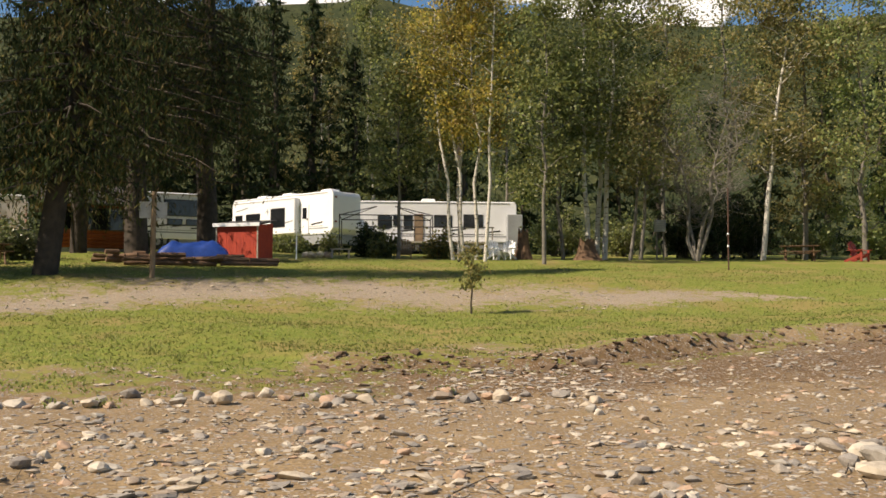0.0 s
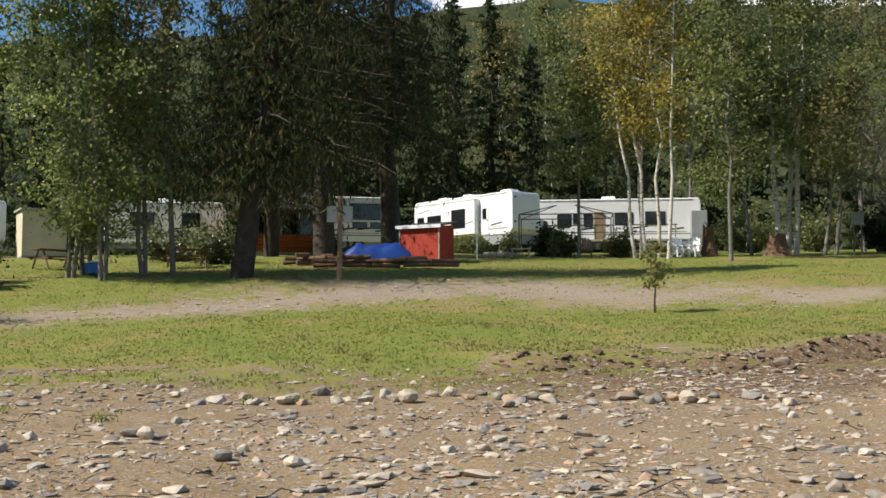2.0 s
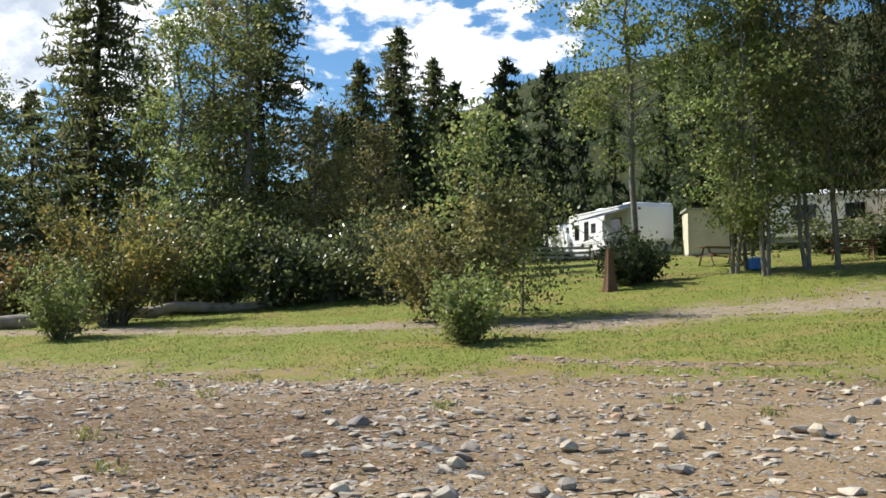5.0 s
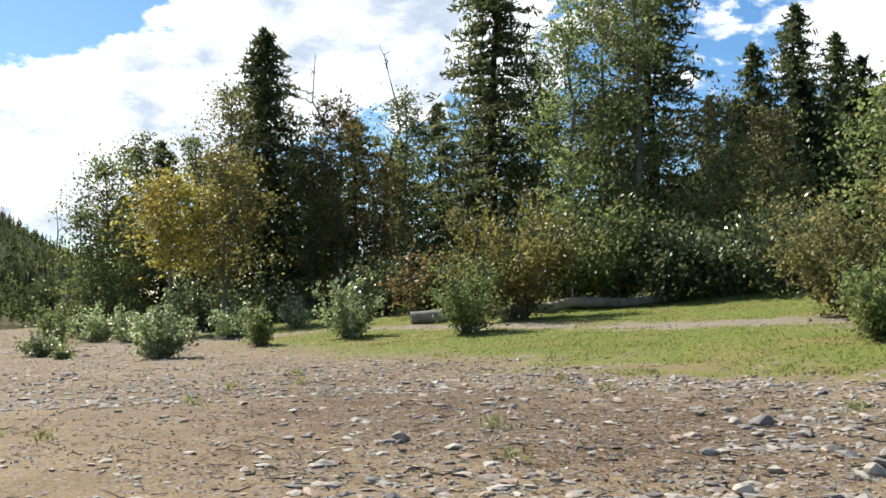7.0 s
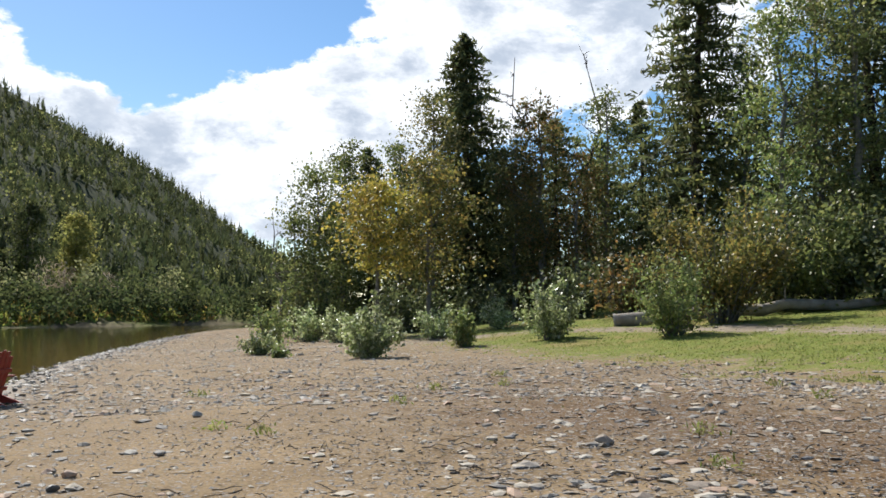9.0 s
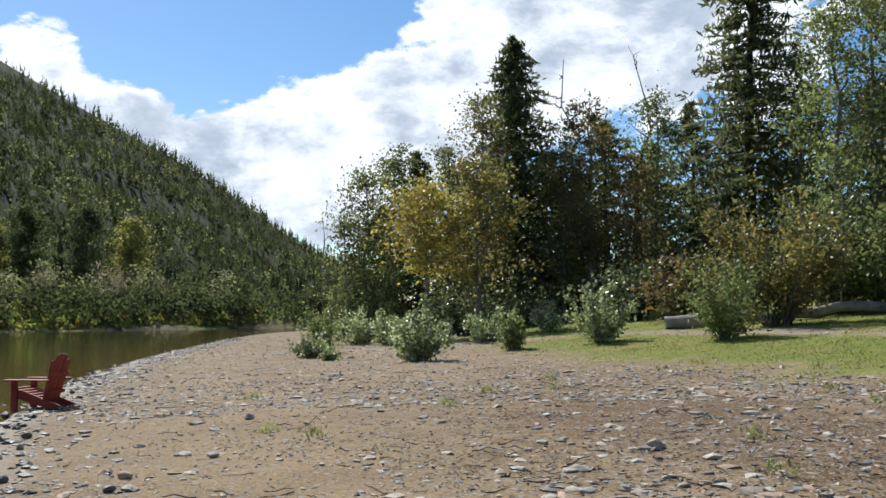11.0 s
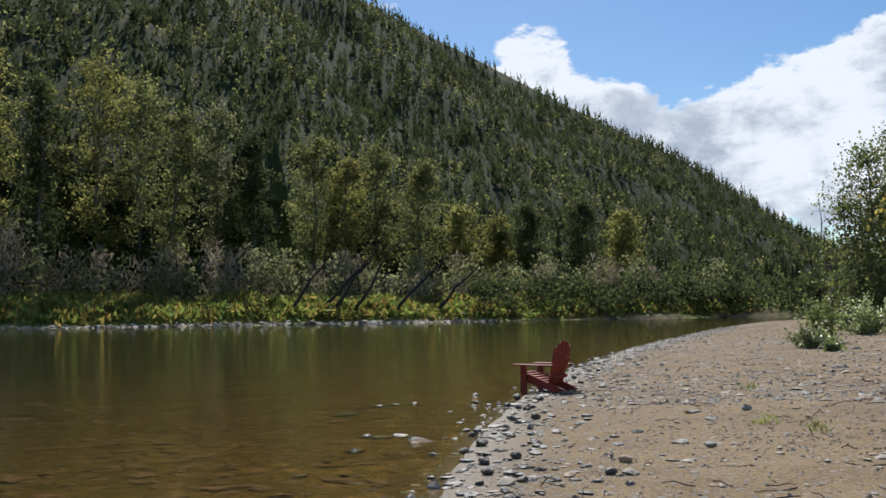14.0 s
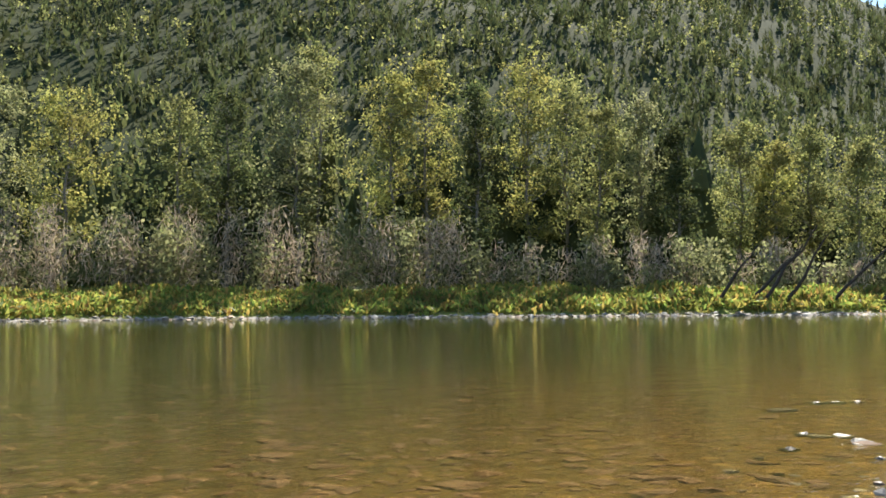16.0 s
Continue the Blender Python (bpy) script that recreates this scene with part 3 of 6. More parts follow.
# ---- trees and bushes ----
def tubes(paths, sides=6):
    """Tapered tubes along polylines [(points (k, 3), radii (k,))], in one array."""
    V, F, base = [], [], 0
    ang = np.arange(sides) * 2 * np.pi / sides
    for pts, rad in paths:
        pts, rad = np.asarray(pts, float), np.asarray(rad, float)
        t = np.gradient(pts, axis=0)
        t /= np.linalg.norm(t, axis=1, keepdims=True) + 1e-9
        ref = np.where(np.abs(t[:, 2:3]) > 0.9, np.array([[1.0, 0, 0]]), np.array([[0, 0, 1.0]]))
        u = np.cross(t, ref)
        u /= np.linalg.norm(u, axis=1, keepdims=True) + 1e-9
        v = np.cross(t, u)
        ring = pts[:, None] + rad[:, None, None] * (np.cos(ang)[None, :, None] * u[:, None] + np.sin(ang)[None, :, None] * v[:, None])
        k = len(pts)
        V.append(ring.reshape(-1, 3))
        i, j = np.meshgrid(np.arange(k - 1), np.arange(sides), indexing="ij")
        F.append(np.stack([base + i * sides + j, base + i * sides + (j + 1) % sides, base + (i + 1) * sides + (j + 1) % sides, base + (i + 1) * sides + j], -1).reshape(-1, 4))
        base += k * sides
    return np.concatenate(V), np.concatenate(F)


def bend(rng, a, b, k=6, wobble=0.06):
    a, b = np.asarray(a, float), np.asarray(b, float)
    t = np.linspace(0, 1, k)[:, None]
    n = rng.normal(size=(k, 3)) * np.linalg.norm(b - a) * wobble
    n[0] = 0
    return a + (b - a) * t + n * np.sin(t * np.pi * 0.9)


def broadleaf(name, at, h, r, low, leaves, leaf_mat, bark, label, seed, trunk_r=None, lean=(0, 0), leaf=0.17, category="tree", stems=1, spread=0.0,
              limbs=26, clump=0.55, group="", top=0.5):
    """A broadleaf tree: tapered trunk or stems, rising limbs, and a ragged crown of single leaves in clumps with gaps."""
    rng = np.random.default_rng(seed)
    trunk_r = trunk_r or h * 0.011 + 0.03
    paths, centres = [], []
    for s in range(stems):
        a = rng.uniform(0, 6.28)
        foot = np.array([math.cos(a), math.sin(a), 0]) * (0.12 * spread if stems > 1 else 0)
        tip = foot + np.array([lean[0] * h + math.cos(a) * spread * rng.uniform(0.5, 1.1), lean[1] * h + math.sin(a) * spread * rng.uniform(0.5, 1.1), h * (0.96 if s == 0 else rng.uniform(0.72, 0.96))])
        foot[2] = -0.25
        stem = bend(rng, foot, tip, 9, 0.010)
        paths.append((stem, trunk_r * (1.15 - np.linspace(0, 1.03, 9))))
        for q in range(max(3, limbs // stems)):
            t = low + (0.97 - low) * ((q + rng.uniform(0, 1)) / max(3, limbs // stems))
            p = stem[0] + (stem[-1] - stem[0]) * t
            i = min(7, int(t * 8))
            p = stem[i] + (stem[i + 1] - stem[i]) * (t * 8 - i)
            u = (t - low) / (1 - low)
            reach = r * (math.sin(math.pi * min(1, (u * (1 - top * 0.4) + 0.16))) ** 0.7) * rng.uniform(0.45, 1.1)
            b = rng.uniform(0, 6.28)
            rise = rng.uniform(0.25, 0.8) * reach
            end = p + np.array([math.cos(b) * reach, math.sin(b) * reach, rise])
            limb = bend(rng, p, end, 5, 0.06)
            paths.append((limb, trunk_r * 0.38 * (1 - t * 0.5) * np.linspace(1, 0.12, 5)))
            for w in range(5):
                f = rng.uniform(0.35, 1.05)
                centres.append(p + (end - p) * f + rng.normal(size=3) * reach * np.array([0.16, 0.16, 0.13]))
        centres.append(stem[-1])
    v, f = tubes(paths)
    holder = root(name, Matrix.Translation(at) @ pose(0, 0, 0), label, category, group)
    part("trunk", raw_mesh("trunk", v, f, bark, True), bark, holder)
    if leaves:
        leaves = int(leaves * 1.6)
        centres = np.array(centres)
        weight = rng.uniform(0.3, 1.6, len(centres))
        pick = rng.choice(len(centres), leaves, p=weight / weight.sum())
        c = centres[pick] + rng.normal(size=(leaves, 3)) * clump * rng.uniform(0.35, 1.25, len(centres))[pick][:, None] * np.array([1, 1, 0.7])
        c[:, 2] = np.maximum(c[:, 2], 0.15)
        v, f = leaf_quads(rng, c, leaf * 0.66, 1.45)
        part("crown", raw_mesh("crown", v, f, leaf_mat), leaf_mat, holder)
    return holder


def conifer(name, at, h, r, low, cards, mat, label, seed, droop=0.25, hang=0.35, card=0.075, lean=(0, 0), trunk_r=None, category="conifer tree", ragged=0.35, power=0.8, group="", bark=None):
    """A conifer: straight trunk, whorls of sagging boughs hung with needle sprays."""
    rng = np.random.default_rng(seed)
    trunk_r = trunk_r or h * 0.016 + 0.04
    tip = np.array([lean[0] * h, lean[1] * h, h])
    stem = bend(rng, (0, 0, -0.3), tip, 9, 0.008)
    paths = [(stem, trunk_r * (1.2 - np.linspace(0, 1.12, 9)).clip(0.04))]
    C = []
    boughs = max(30, int(cards / 16))
    for q in range(boughs):
        t = low + (1 - low) * (q + rng.uniform(0, 1)) / boughs
        p = stem[0] + (stem[-1] - stem[0]) * t
        reach = (r * ((1 - t) / (1 - low)) ** power + 0.12) * rng.uniform(1 - ragged * 1.6, 1 + ragged * 0.5)
        b = rng.uniform(0, 6.28)
        k = max(3, int(16 * (0.4 + reach / r)))
        s = rng.uniform(0.08, 1.0, k) ** 0.75
        side = rng.normal(size=k) * 0.14 * reach * s
        z = -droop * reach * s ** 1.6 + 0.12 * reach * s - np.abs(rng.normal(size=k)) * 0.09 * reach * hang
        C.append(np.stack([p[0] + math.cos(b) * reach * s - math.sin(b) * side, p[1] + math.sin(b) * reach * s + math.cos(b) * side, p[2] + z], -1))
        if q % 8 == 0:
            end = p + np.array([math.cos(b) * reach * 0.9, math.sin(b) * reach * 0.9, -droop * reach * 0.8 + 0.1 * reach])
            paths.append((bend(rng, p, end, 4, 0.03), trunk_r * 0.2 * np.linspace(1, 0.1, 4)))
    v, f = tubes(paths, 5)
    holder = root(name, Matrix.Translation(at), label, category, group)
    part("trunk", raw_mesh("trunk", v, f, bark or BARK, True), BARK, holder)
    c = np.concatenate(C)
    v, f = leaf_quads(rng, c, card, 4.2 if hang < 0.5 else 5.2, hang)
    part("crown", raw_mesh("crown", v, f, mat), mat, holder)
    return holder


def bush(name, at, h, r, leaves, mat, label, seed, leaf=0.09, stems=9, group="", bark=None, clump=0.2):
    """A many-stemmed bush, open at the foot, with upright leafy shoots."""
    rng = np.random.default_rng(seed)
    paths, centres = [], []
    for s in range(stems * 3):
        a, out = rng.uniform(0, 6.28), rng.uniform(0.1, 1.0) ** 0.6
        foot = np.array([math.cos(a), math.sin(a), 0]) * r * 0.16 * rng.uniform(0, 1)
        foot[2] = -0.1
        hh = h * rng.uniform(0.55, 0.98) * (1 - 0.42 * out ** 2) * (1.22 if s % 6 == 0 else 1.0)
        tip = np.array([math.cos(a) * r * out, math.sin(a) * r * out, hh])
        stem = bend(rng, foot, tip, 6, 0.05)
        paths.append((stem, (0.012 + 0.006 * h) * np.linspace(1, 0.15, 6)))
        for q in range(9):
            t = rng.uniform(0.22, 1.0)
            i = min(4, int(t * 5))
            centres.append(stem[i] + (stem[i + 1] - stem[i]) * (t * 5 - i))
    v, f = tubes(paths, 4)
    holder = root(name, Matrix.Translation(at), label, "bush", group)
    tagged(part("stem", raw_mesh("stem", v, f, bark or GREYBARK, True), GREYBARK, holder), kind="stuff")
    centres = np.array(centres)
    leaves = int(leaves * 1.7)
    c = centres[rng.integers(0, len(centres), leaves)] + rng.normal(size=(leaves, 3)) * clump * rng.choice([0.3, 0.7, 1.1], (leaves, 1))
    c[:, 2] = np.maximum(c[:, 2], 0.05)
    v, f = leaf_quads(rng, c, leaf * 0.82, 1.7)
    part("foliage", raw_mesh("foliage", v, f, mat), mat, holder)
    return holder


def bare_tree(name, at, h, r, label, seed, bark, limbs=30, stems=3, spread=1.2, leaves=0, mat=None):
    """A bare tree: limbs, branches and fine twigs."""
    rng = np.random.default_rng(seed)
    paths, sprays = [], []
    C = []
    for s in range(stems):
        a = rng.uniform(0, 6.28)
        tip = np.array([math.cos(a) * spread, math.sin(a) * spread, h * rng.uniform(0.8, 1.0)])
        stem = bend(rng, (0, 0, -0.2), tip, 8, 0.03)
        paths.append((stem, (h * 0.010 + 0.02) * np.linspace(1.1, 0.1, 8)))
        for q in range(limbs):
            t = rng.uniform(0.2, 0.98)
            i = min(6, int(t * 7))
            p = stem[i] + (stem[i + 1] - stem[i]) * (t * 7 - i)
            b, reach = rng.uniform(0, 6.28), r * rng.uniform(0.4, 1.0) * (1.15 - 0.6 * t)
            end = p + np.array([math.cos(b) * reach, math.sin(b) * reach, reach * rng.uniform(0.2, 0.9)])
            limb = bend(rng, p, end, 5, 0.07)
            sprays.append((limb, h * 0.003 * np.linspace(1, 0.2, 5)))
            for w in range(6):
                f = rng.uniform(0.25, 1.0)
                p2 = p + (end - p) * f
                e2 = p2 + rng.normal(size=3) * reach * 0.3 + np.array([0, 0, reach * 0.12])
                sprays.append((bend(rng, p2, e2, 3, 0.05), h * 0.0013 * np.linspace(1, 0.4, 3)))
                C.append(e2)
    v, f = tubes(paths, 4)
    holder = root(name, Matrix.Translation(at), label, "tree")
    part("trunk", raw_mesh("trunk", v, f, bark, True), bark, holder)
    v, f = tubes(sprays, 4)
    tagged(part("branch", raw_mesh("branch", v, f, bark, True), bark, holder), kind="stuff")
    if leaves:
        C = np.array(C)
        c = C[rng.integers(0, len(C), leaves)] + rng.normal(size=(leaves, 3)) * 0.25
        v, f = leaf_quads(rng, c, 0.12, 1.4)
        part("crown", raw_mesh("crown", v, f, mat), mat, holder)
    return holder


# the dark cedars in front of the campground
conifer("cedar_tree", ground_at(21.9, 36), 21, 3.9, 0.17, 32000, CEDAR, "big dark cedar with a leaning trunk and drooping boughs", 1, droop=0.45, hang=0.85, card=0.055, lean=(0.12, 0.06), trunk_r=0.38, power=0.55)
conifer("cedar_tree", ground_at(17.2, 47), 22, 5.4, 0.22, 30000, CEDAR, "big dark cedar with drooping brownish sprays", 2, droop=0.45, hang=0.85, card=0.055, trunk_r=0.5, power=0.55)
conifer("cedar_tree", ground_at(13.4, 52), 24, 5.0, 0.26, 28000, CEDAR, "dense dark cedar behind the red shed", 3, droop=0.45, hang=0.85, card=0.055, trunk_r=0.5, power=0.55)
conifer("cedar_tree", ground_at(20.2, 50), 20, 4.2, 0.14, 18000, CEDAR, "dark cedar behind the leaning one", 4, droop=0.4, hang=0.85, card=0.055, power=0.6)

# birches by the trailers
for i, (az, d, h, lx, ly, mat) in enumerate([(-0.6, 49, 17, -0.09, 0, GOLD), (-1.2, 49, 18, -0.06, 0.02, YELLOW), (-1.9, 48.5, 16, -0.01, -0.03, GOLD), (-2.4, 47.5, 17, 0.04, 0.0, YELLOW), (-0.9, 50, 15, 0.01, 0.04, YELLOW)]):
    broadleaf("birch_tree", ground_at(az, d), h, 2.6, 0.36, 2600, mat, BIRCH, "slim white-barked birch with thin yellowing leaves", 20 + i, trunk_r=0.095, lean=(lx, ly), leaf=0.17, group="birch clump", limbs=22, clump=0.5)
# right-hand edge of the wood
for i, (az, d, h, r, low, n, mat, bark, lx, label) in enumerate([
        (-5.8, 46, 13, 2.2, 0.28, 3200, GREEN, GREYBARK, 0.01, "slender green alder with a pale trunk"),
        (-6.9, 52, 12, 2.0, 0.4, 2200, GREEN, GREYBARK, -0.07, "thin leaning alder with sparse leaves"),
        (-8.3, 52, 19, 3.0, 0.3, 5200, GREEN, BIRCH, -0.02, "tall birch with a dense green crown"),
        (-8.8, 53, 19, 3.2, 0.28, 5200, GREEN, BIRCH, 0.02, "tall birch with a dense green crown"),
        (-9.2, 52, 17, 3.0, 0.3, 4200, GREEN, BIRCH, 0.05, "tall birch with a dense green crown"),
        (-10.6, 51, 9, 1.6, 0.4, 1200, OLIVE, GREYBARK, 0.13, "leaning thin alder at the wood's edge"),
        (-11.2, 51, 10, 1.8, 0.35, 1500, GREEN, GREYBARK, 0.09, "leaning thin alder at the wood's edge"),
        (-17.8, 54, 15, 3.2, 0.3, 3600, OLIVE, BIRCH, 0.12, "leaning birch over the dark undergrowth"),
        (-20.0, 56, 17, 4.2, 0.12, 6500, OLIVE, GREYBARK, 0.0, "broad olive-green alder reaching low"),
        (-23.0, 55, 17, 4.0, 0.10, 6500, LIGHT, GREYBARK, 0.0, "broad light green alder reaching low"),
        (-26.0, 58, 17, 4.0, 0.10, 5000, OLIVE, GREYBARK, 0.0, "broad olive-green alder reaching low"),
        (-12.6, 60, 18, 3.6, 0.25, 5000, OLIVE, GREYBARK, 0.0, "tall olive alder behind the grey tree"),
        (-16.0, 64, 20, 4.2, 0.2, 5500, GREEN, GREYBARK, 0.0, "tall green alder behind the grey tree"),
        (2.6, 50, 10.5, 2.2, 0.38, 3000, GREEN, GREYBARK, 0.0, "young green tree before the trailer"),
        (7.0, 84, 21, 4.2, 0.25, 5500, OLIVE, BIRCH, 0.0, "tall olive birch behind the trailers"),
        (4.2, 88, 24, 4.4, 0.2, 5500, GREEN, BIRCH, 0.0, "tall green birch behind the trailers"),
        (1.0, 86, 22, 4.4, 0.2, 5500, OLIVE, GREYBARK, 0.0, "tall olive alder behind the trailers"),
        (-3.6, 74, 20, 4.2, 0.2, 5500, GREEN, GREYBARK, 0.0, "tall green alder behind the trailers")]):
    broadleaf("broadleaf_tree", ground_at(az, d), h, r, low, n, mat, bark, label, 40 + i, lean=(lx, 0), leaf=0.19 if d < 70 else 0.27, clump=0.6, trunk_r=0.10 if h < 14 else 0.135)
bare_tree("bare_tree", ground_at(-14.3, 50), 8.5, 3.4, "grey leafless crab-apple at the wood's edge", 70, GREYBARK, 30, 4, 2.0)
# aspens with many thin stems, and their neighbour
for i, (az, d, h, r, low, n, mat) in enumerate([(29.2, 36, 15, 2.6, 0.1, 6000, LIGHT), (30.9, 37, 16, 2.6, 0.08, 6000, LIGHT), (30.1, 38.5, 14, 2.2, 0.1, 4600, LIGHT), (27.0, 37, 14, 2.3, 0.2, 4200, LIGHT), (25.4, 37, 12, 2.2, 0.3, 2800, OLIVE)]):
    broadleaf("aspen_tree", ground_at(az, d), h, r, low, n, mat, GREYBARK, "slim aspen with small glossy leaves", 80 + i, trunk_r=0.075, lean=((i % 3 - 1) * 0.04, 0), leaf=0.15, group="aspen clump", stems=2, spread=0.9, limbs=34)
broadleaf("aspen_tree", ground_at(36.4, 38), 16, 3.1, 0.3, 6500, LIGHT, GREYBARK, "tall light green aspen with a full crown", 90, trunk_r=0.12, leaf=0.17, limbs=36)
bush("dead_bush", ground_at(36.2, 36), 2.0, 1.5, 2600, NEEDLE, "dark dense bush round the aspen's foot", 92, leaf=0.11, stems=12)

# bushes between the bar and the track
bush("willow_bush", ground_at(45.9, 23.2), 2.2, 1.05, 2600, LIGHT, "glossy green willow bush on the turf", 100, leaf=0.085)
bush("willow_bush", ground_at(46.7, 29), 4.5, 2.9, 6500, OLIVE, "tall rusty olive willow bush behind the smaller one", 101, leaf=0.10, stems=14, clump=0.3)
broadleaf("young_tree", ground_at(45.3, 29), 6.6, 1.0, 0.3, 1500, LIGHT, GREYBARK, "thin light green sapling growing through the willow", 102, leaf=0.15, trunk_r=0.05)
broadleaf("young_tree", ground_at(42.6, 30), 4.0, 1.3, 0.05, 1500, GREEN, GREYBARK, "thin sapling beside the tall willow", 103, leaf=0.13, trunk_r=0.04)
bush("willow_bush", ground_at(68.2, 33), 2.9, 1.5, 2600, LIGHT, "yellow-green willow bush by the log", 104, leaf=0.09, stems=12)
bush("willow_bush", ground_at(65.4, 37.5), 6.0, 2.7, 6500, GOLD, "tall rusty olive willow bush by the log", 105, leaf=0.11, stems=16, clump=0.32)
for i, (az, d, h, r, n, mat) in enumerate([(75.1, 36, 2.45, 1.35, 2200, SILVER), (80.1, 36.5, 1.5, 0.65, 900, LIGHT), (81.6, 43, 1.7, 1.3, 1500, SILVER), (85.4, 31, 2.0, 1.15, 1900, SILVER),
                                           (91.5, 36, 0.9, 0.7, 700, SILVER), (90.8, 40, 2.2, 0.9, 1000, LIGHT), (89.0, 50, 2.2, 1.5, 1800, SILVER), (77.9, 46, 1.6, 1.0, 900, SILVER), (87.1, 47, 1.7, 0.9, 900, SILVER), (90.4, 33, 0.5, 0.3, 200, LIGHT)]):
    bush("bar_willow", ground_at(az, d), h, r, n, mat, "silvery willow shrub growing out of the gravel" if mat is SILVER else "fresh green willow shrub growing out of the gravel", 110 + i, leaf=0.095, group="willows on the gravel bar", clump=0.13)

# the thicket behind the log and the gravel bar
for i, (az, d, h, r, n, mat, label) in enumerate([
        (50.5, 39, 4.0, 2.2, 2600, SHADY, "green brush along the turf"), (53.5, 40, 3.0, 2.2, 2600, SHADY, "green brush along the turf"), (56.5, 41, 3.6, 2.4, 2800, SHADY, "green brush along the turf"),
        (59.5, 42, 4.8, 2.4, 3000, GREEN, "pale-leaved brush behind the log"), (62.5, 43, 5.4, 2.6, 3000, SHADY, "dark brush behind the log"), (70.8, 46, 3.4, 1.9, 1600, RUST, "dry rusty brush behind the log"),
        (73.8, 50, 3.2, 2.0, 1600, SHADY, "dark brush at the wood's edge"), (83.0, 52, 3.2, 2.2, 1800, SHADY, "dark brush at the wood's edge"), (88.6, 56, 4.0, 2.2, 2000, GREEN, "brush at the point of the wood"), (79.0, 54, 2.6, 2.0, 1500, SHADY, "dark brush at the wood's edge")]):
    bush("brush", ground_at(az, d), h, r, n, mat, label, 130 + i, leaf=0.15, stems=11, group="brush of the thicket", clump=0.4)
for i, (az, d, h, r, low, n, mat, label) in enumerate([
        (58.4, 50, 19, 3.0, 0.08, 6500, GREEN, "tall dark alder with a yellow tinge"), (62.2, 48, 15, 2.6, 0.12, 4500, LIGHT, "tall thin-leaved cottonwood against the sky"), (60.3, 54, 17, 2.6, 0.1, 4500, OLIVE, "tall olive alder in the thicket"),
        (54.5, 52, 9, 2.6, 0.1, 3600, OLIVE, "brownish alder in the thicket"), (51.0, 56, 8.5, 2.6, 0.1, 3400, OLIVE, "brownish alder in the thicket"), (64.0, 55, 13, 2.4, 0.1, 3600, GREEN, "green alder in the thicket"),
        (71.7, 60, 13.5, 2.2, 0.1, 3600, GREEN, "green alder beside the dead snag"), (75.4, 58, 13.2, 2.3, 0.1, 4200, RUST, "alder turning rusty orange"), (73.4, 57, 9.5, 2.0, 0.1, 2800, RUST, "small alder turning rusty orange"), (77.0, 60, 11.5, 2.0, 0.1, 3000, OLIVE, "olive alder in the wood"),
        (81.7, 60, 14.5, 2.2, 0.12, 4200, OLIVE, "olive cottonwood beside the tall spruce"), (83.6, 62, 11.8, 2.0, 0.12, 3000, GREEN, "green cottonwood in the wood"), (86.8, 62, 12.2, 2.2, 0.08, 4000, GREEN, "green cottonwood near the point"), (88.4, 60, 10.5, 2.0, 0.05, 3400, GREEN, "green alder near the point"),
        (89.6, 58, 7.0, 1.6, 0.05, 2000, GREEN, "small alder at the point"), (84.9, 50, 7.9, 2.2, 0.42, 3000, YELLOW, "small maple with golden yellow leaves"), (82.0, 51, 9.2, 2.2, 0.3, 3600, GOLD, "small maple with yellow-green leaves")]):
    broadleaf("broadleaf_tree", ground_at(az, d), h, r, low, n, mat, GREYBARK, label, 150 + i, leaf=0.19, clump=0.55, limbs=34)
for i, (az, d, h, r, n, mat, power) in enumerate([
        (52.0, 86, 18.5, 3.2, 3600, FIR, 0.7), (49.8, 86, 21.5, 3.8, 4400, FIR, 0.7), (47.7, 88, 19.0, 3.4, 3800, FIR, 0.8), (54.5, 88, 15, 2.6, 2000, FIR, 0.8), (44.5, 92, 14, 2.6, 2000, FIR, 0.8),
        (66.6, 56, 21, 3.0, 6000, FIR, 0.5), (57.5, 56, 20, 2.8, 5000, FIR, 0.5), (69.8, 66, 13, 2.6, 2600, FIR, 0.7), (79.7, 62, 18.0, 3.0, 6800, FIR, 0.62), (74.6, 64, 12.5, 2.6, 3000, FIR, 0.6),
        (85.4, 66, 12.0, 2.4, 2600, FIR, 0.6), (78.0, 66, 11, 2.6, 2600, FIR, 0.6), (82.6, 68, 11, 2.6, 2400, FIR, 0.6), (87.4, 66, 8.5, 2.2, 1800, FIR, 0.6), (72.0, 68, 11, 2.6, 2400, FIR, 0.6), (63.5, 66, 13, 3.0, 2600, FIR, 0.6), (60.5, 66, 12, 3.0, 2600, FIR, 0.6), (76.3, 70, 10, 2.8, 2000, FIR, 0.6), (67.8, 72, 12, 3.0, 2400, FIR, 0.6)]):
    conifer("spruce_tree", ground_at(az, d), h, r * 1.5, 0.03, int(n * 2), mat, "tall dark pointed spruce" if h > 16 else "dark spruce in the thick of the wood", 180 + i, card=0.14 if d < 80 else 0.18, power=power * 0.85, ragged=0.36, hang=0.3)
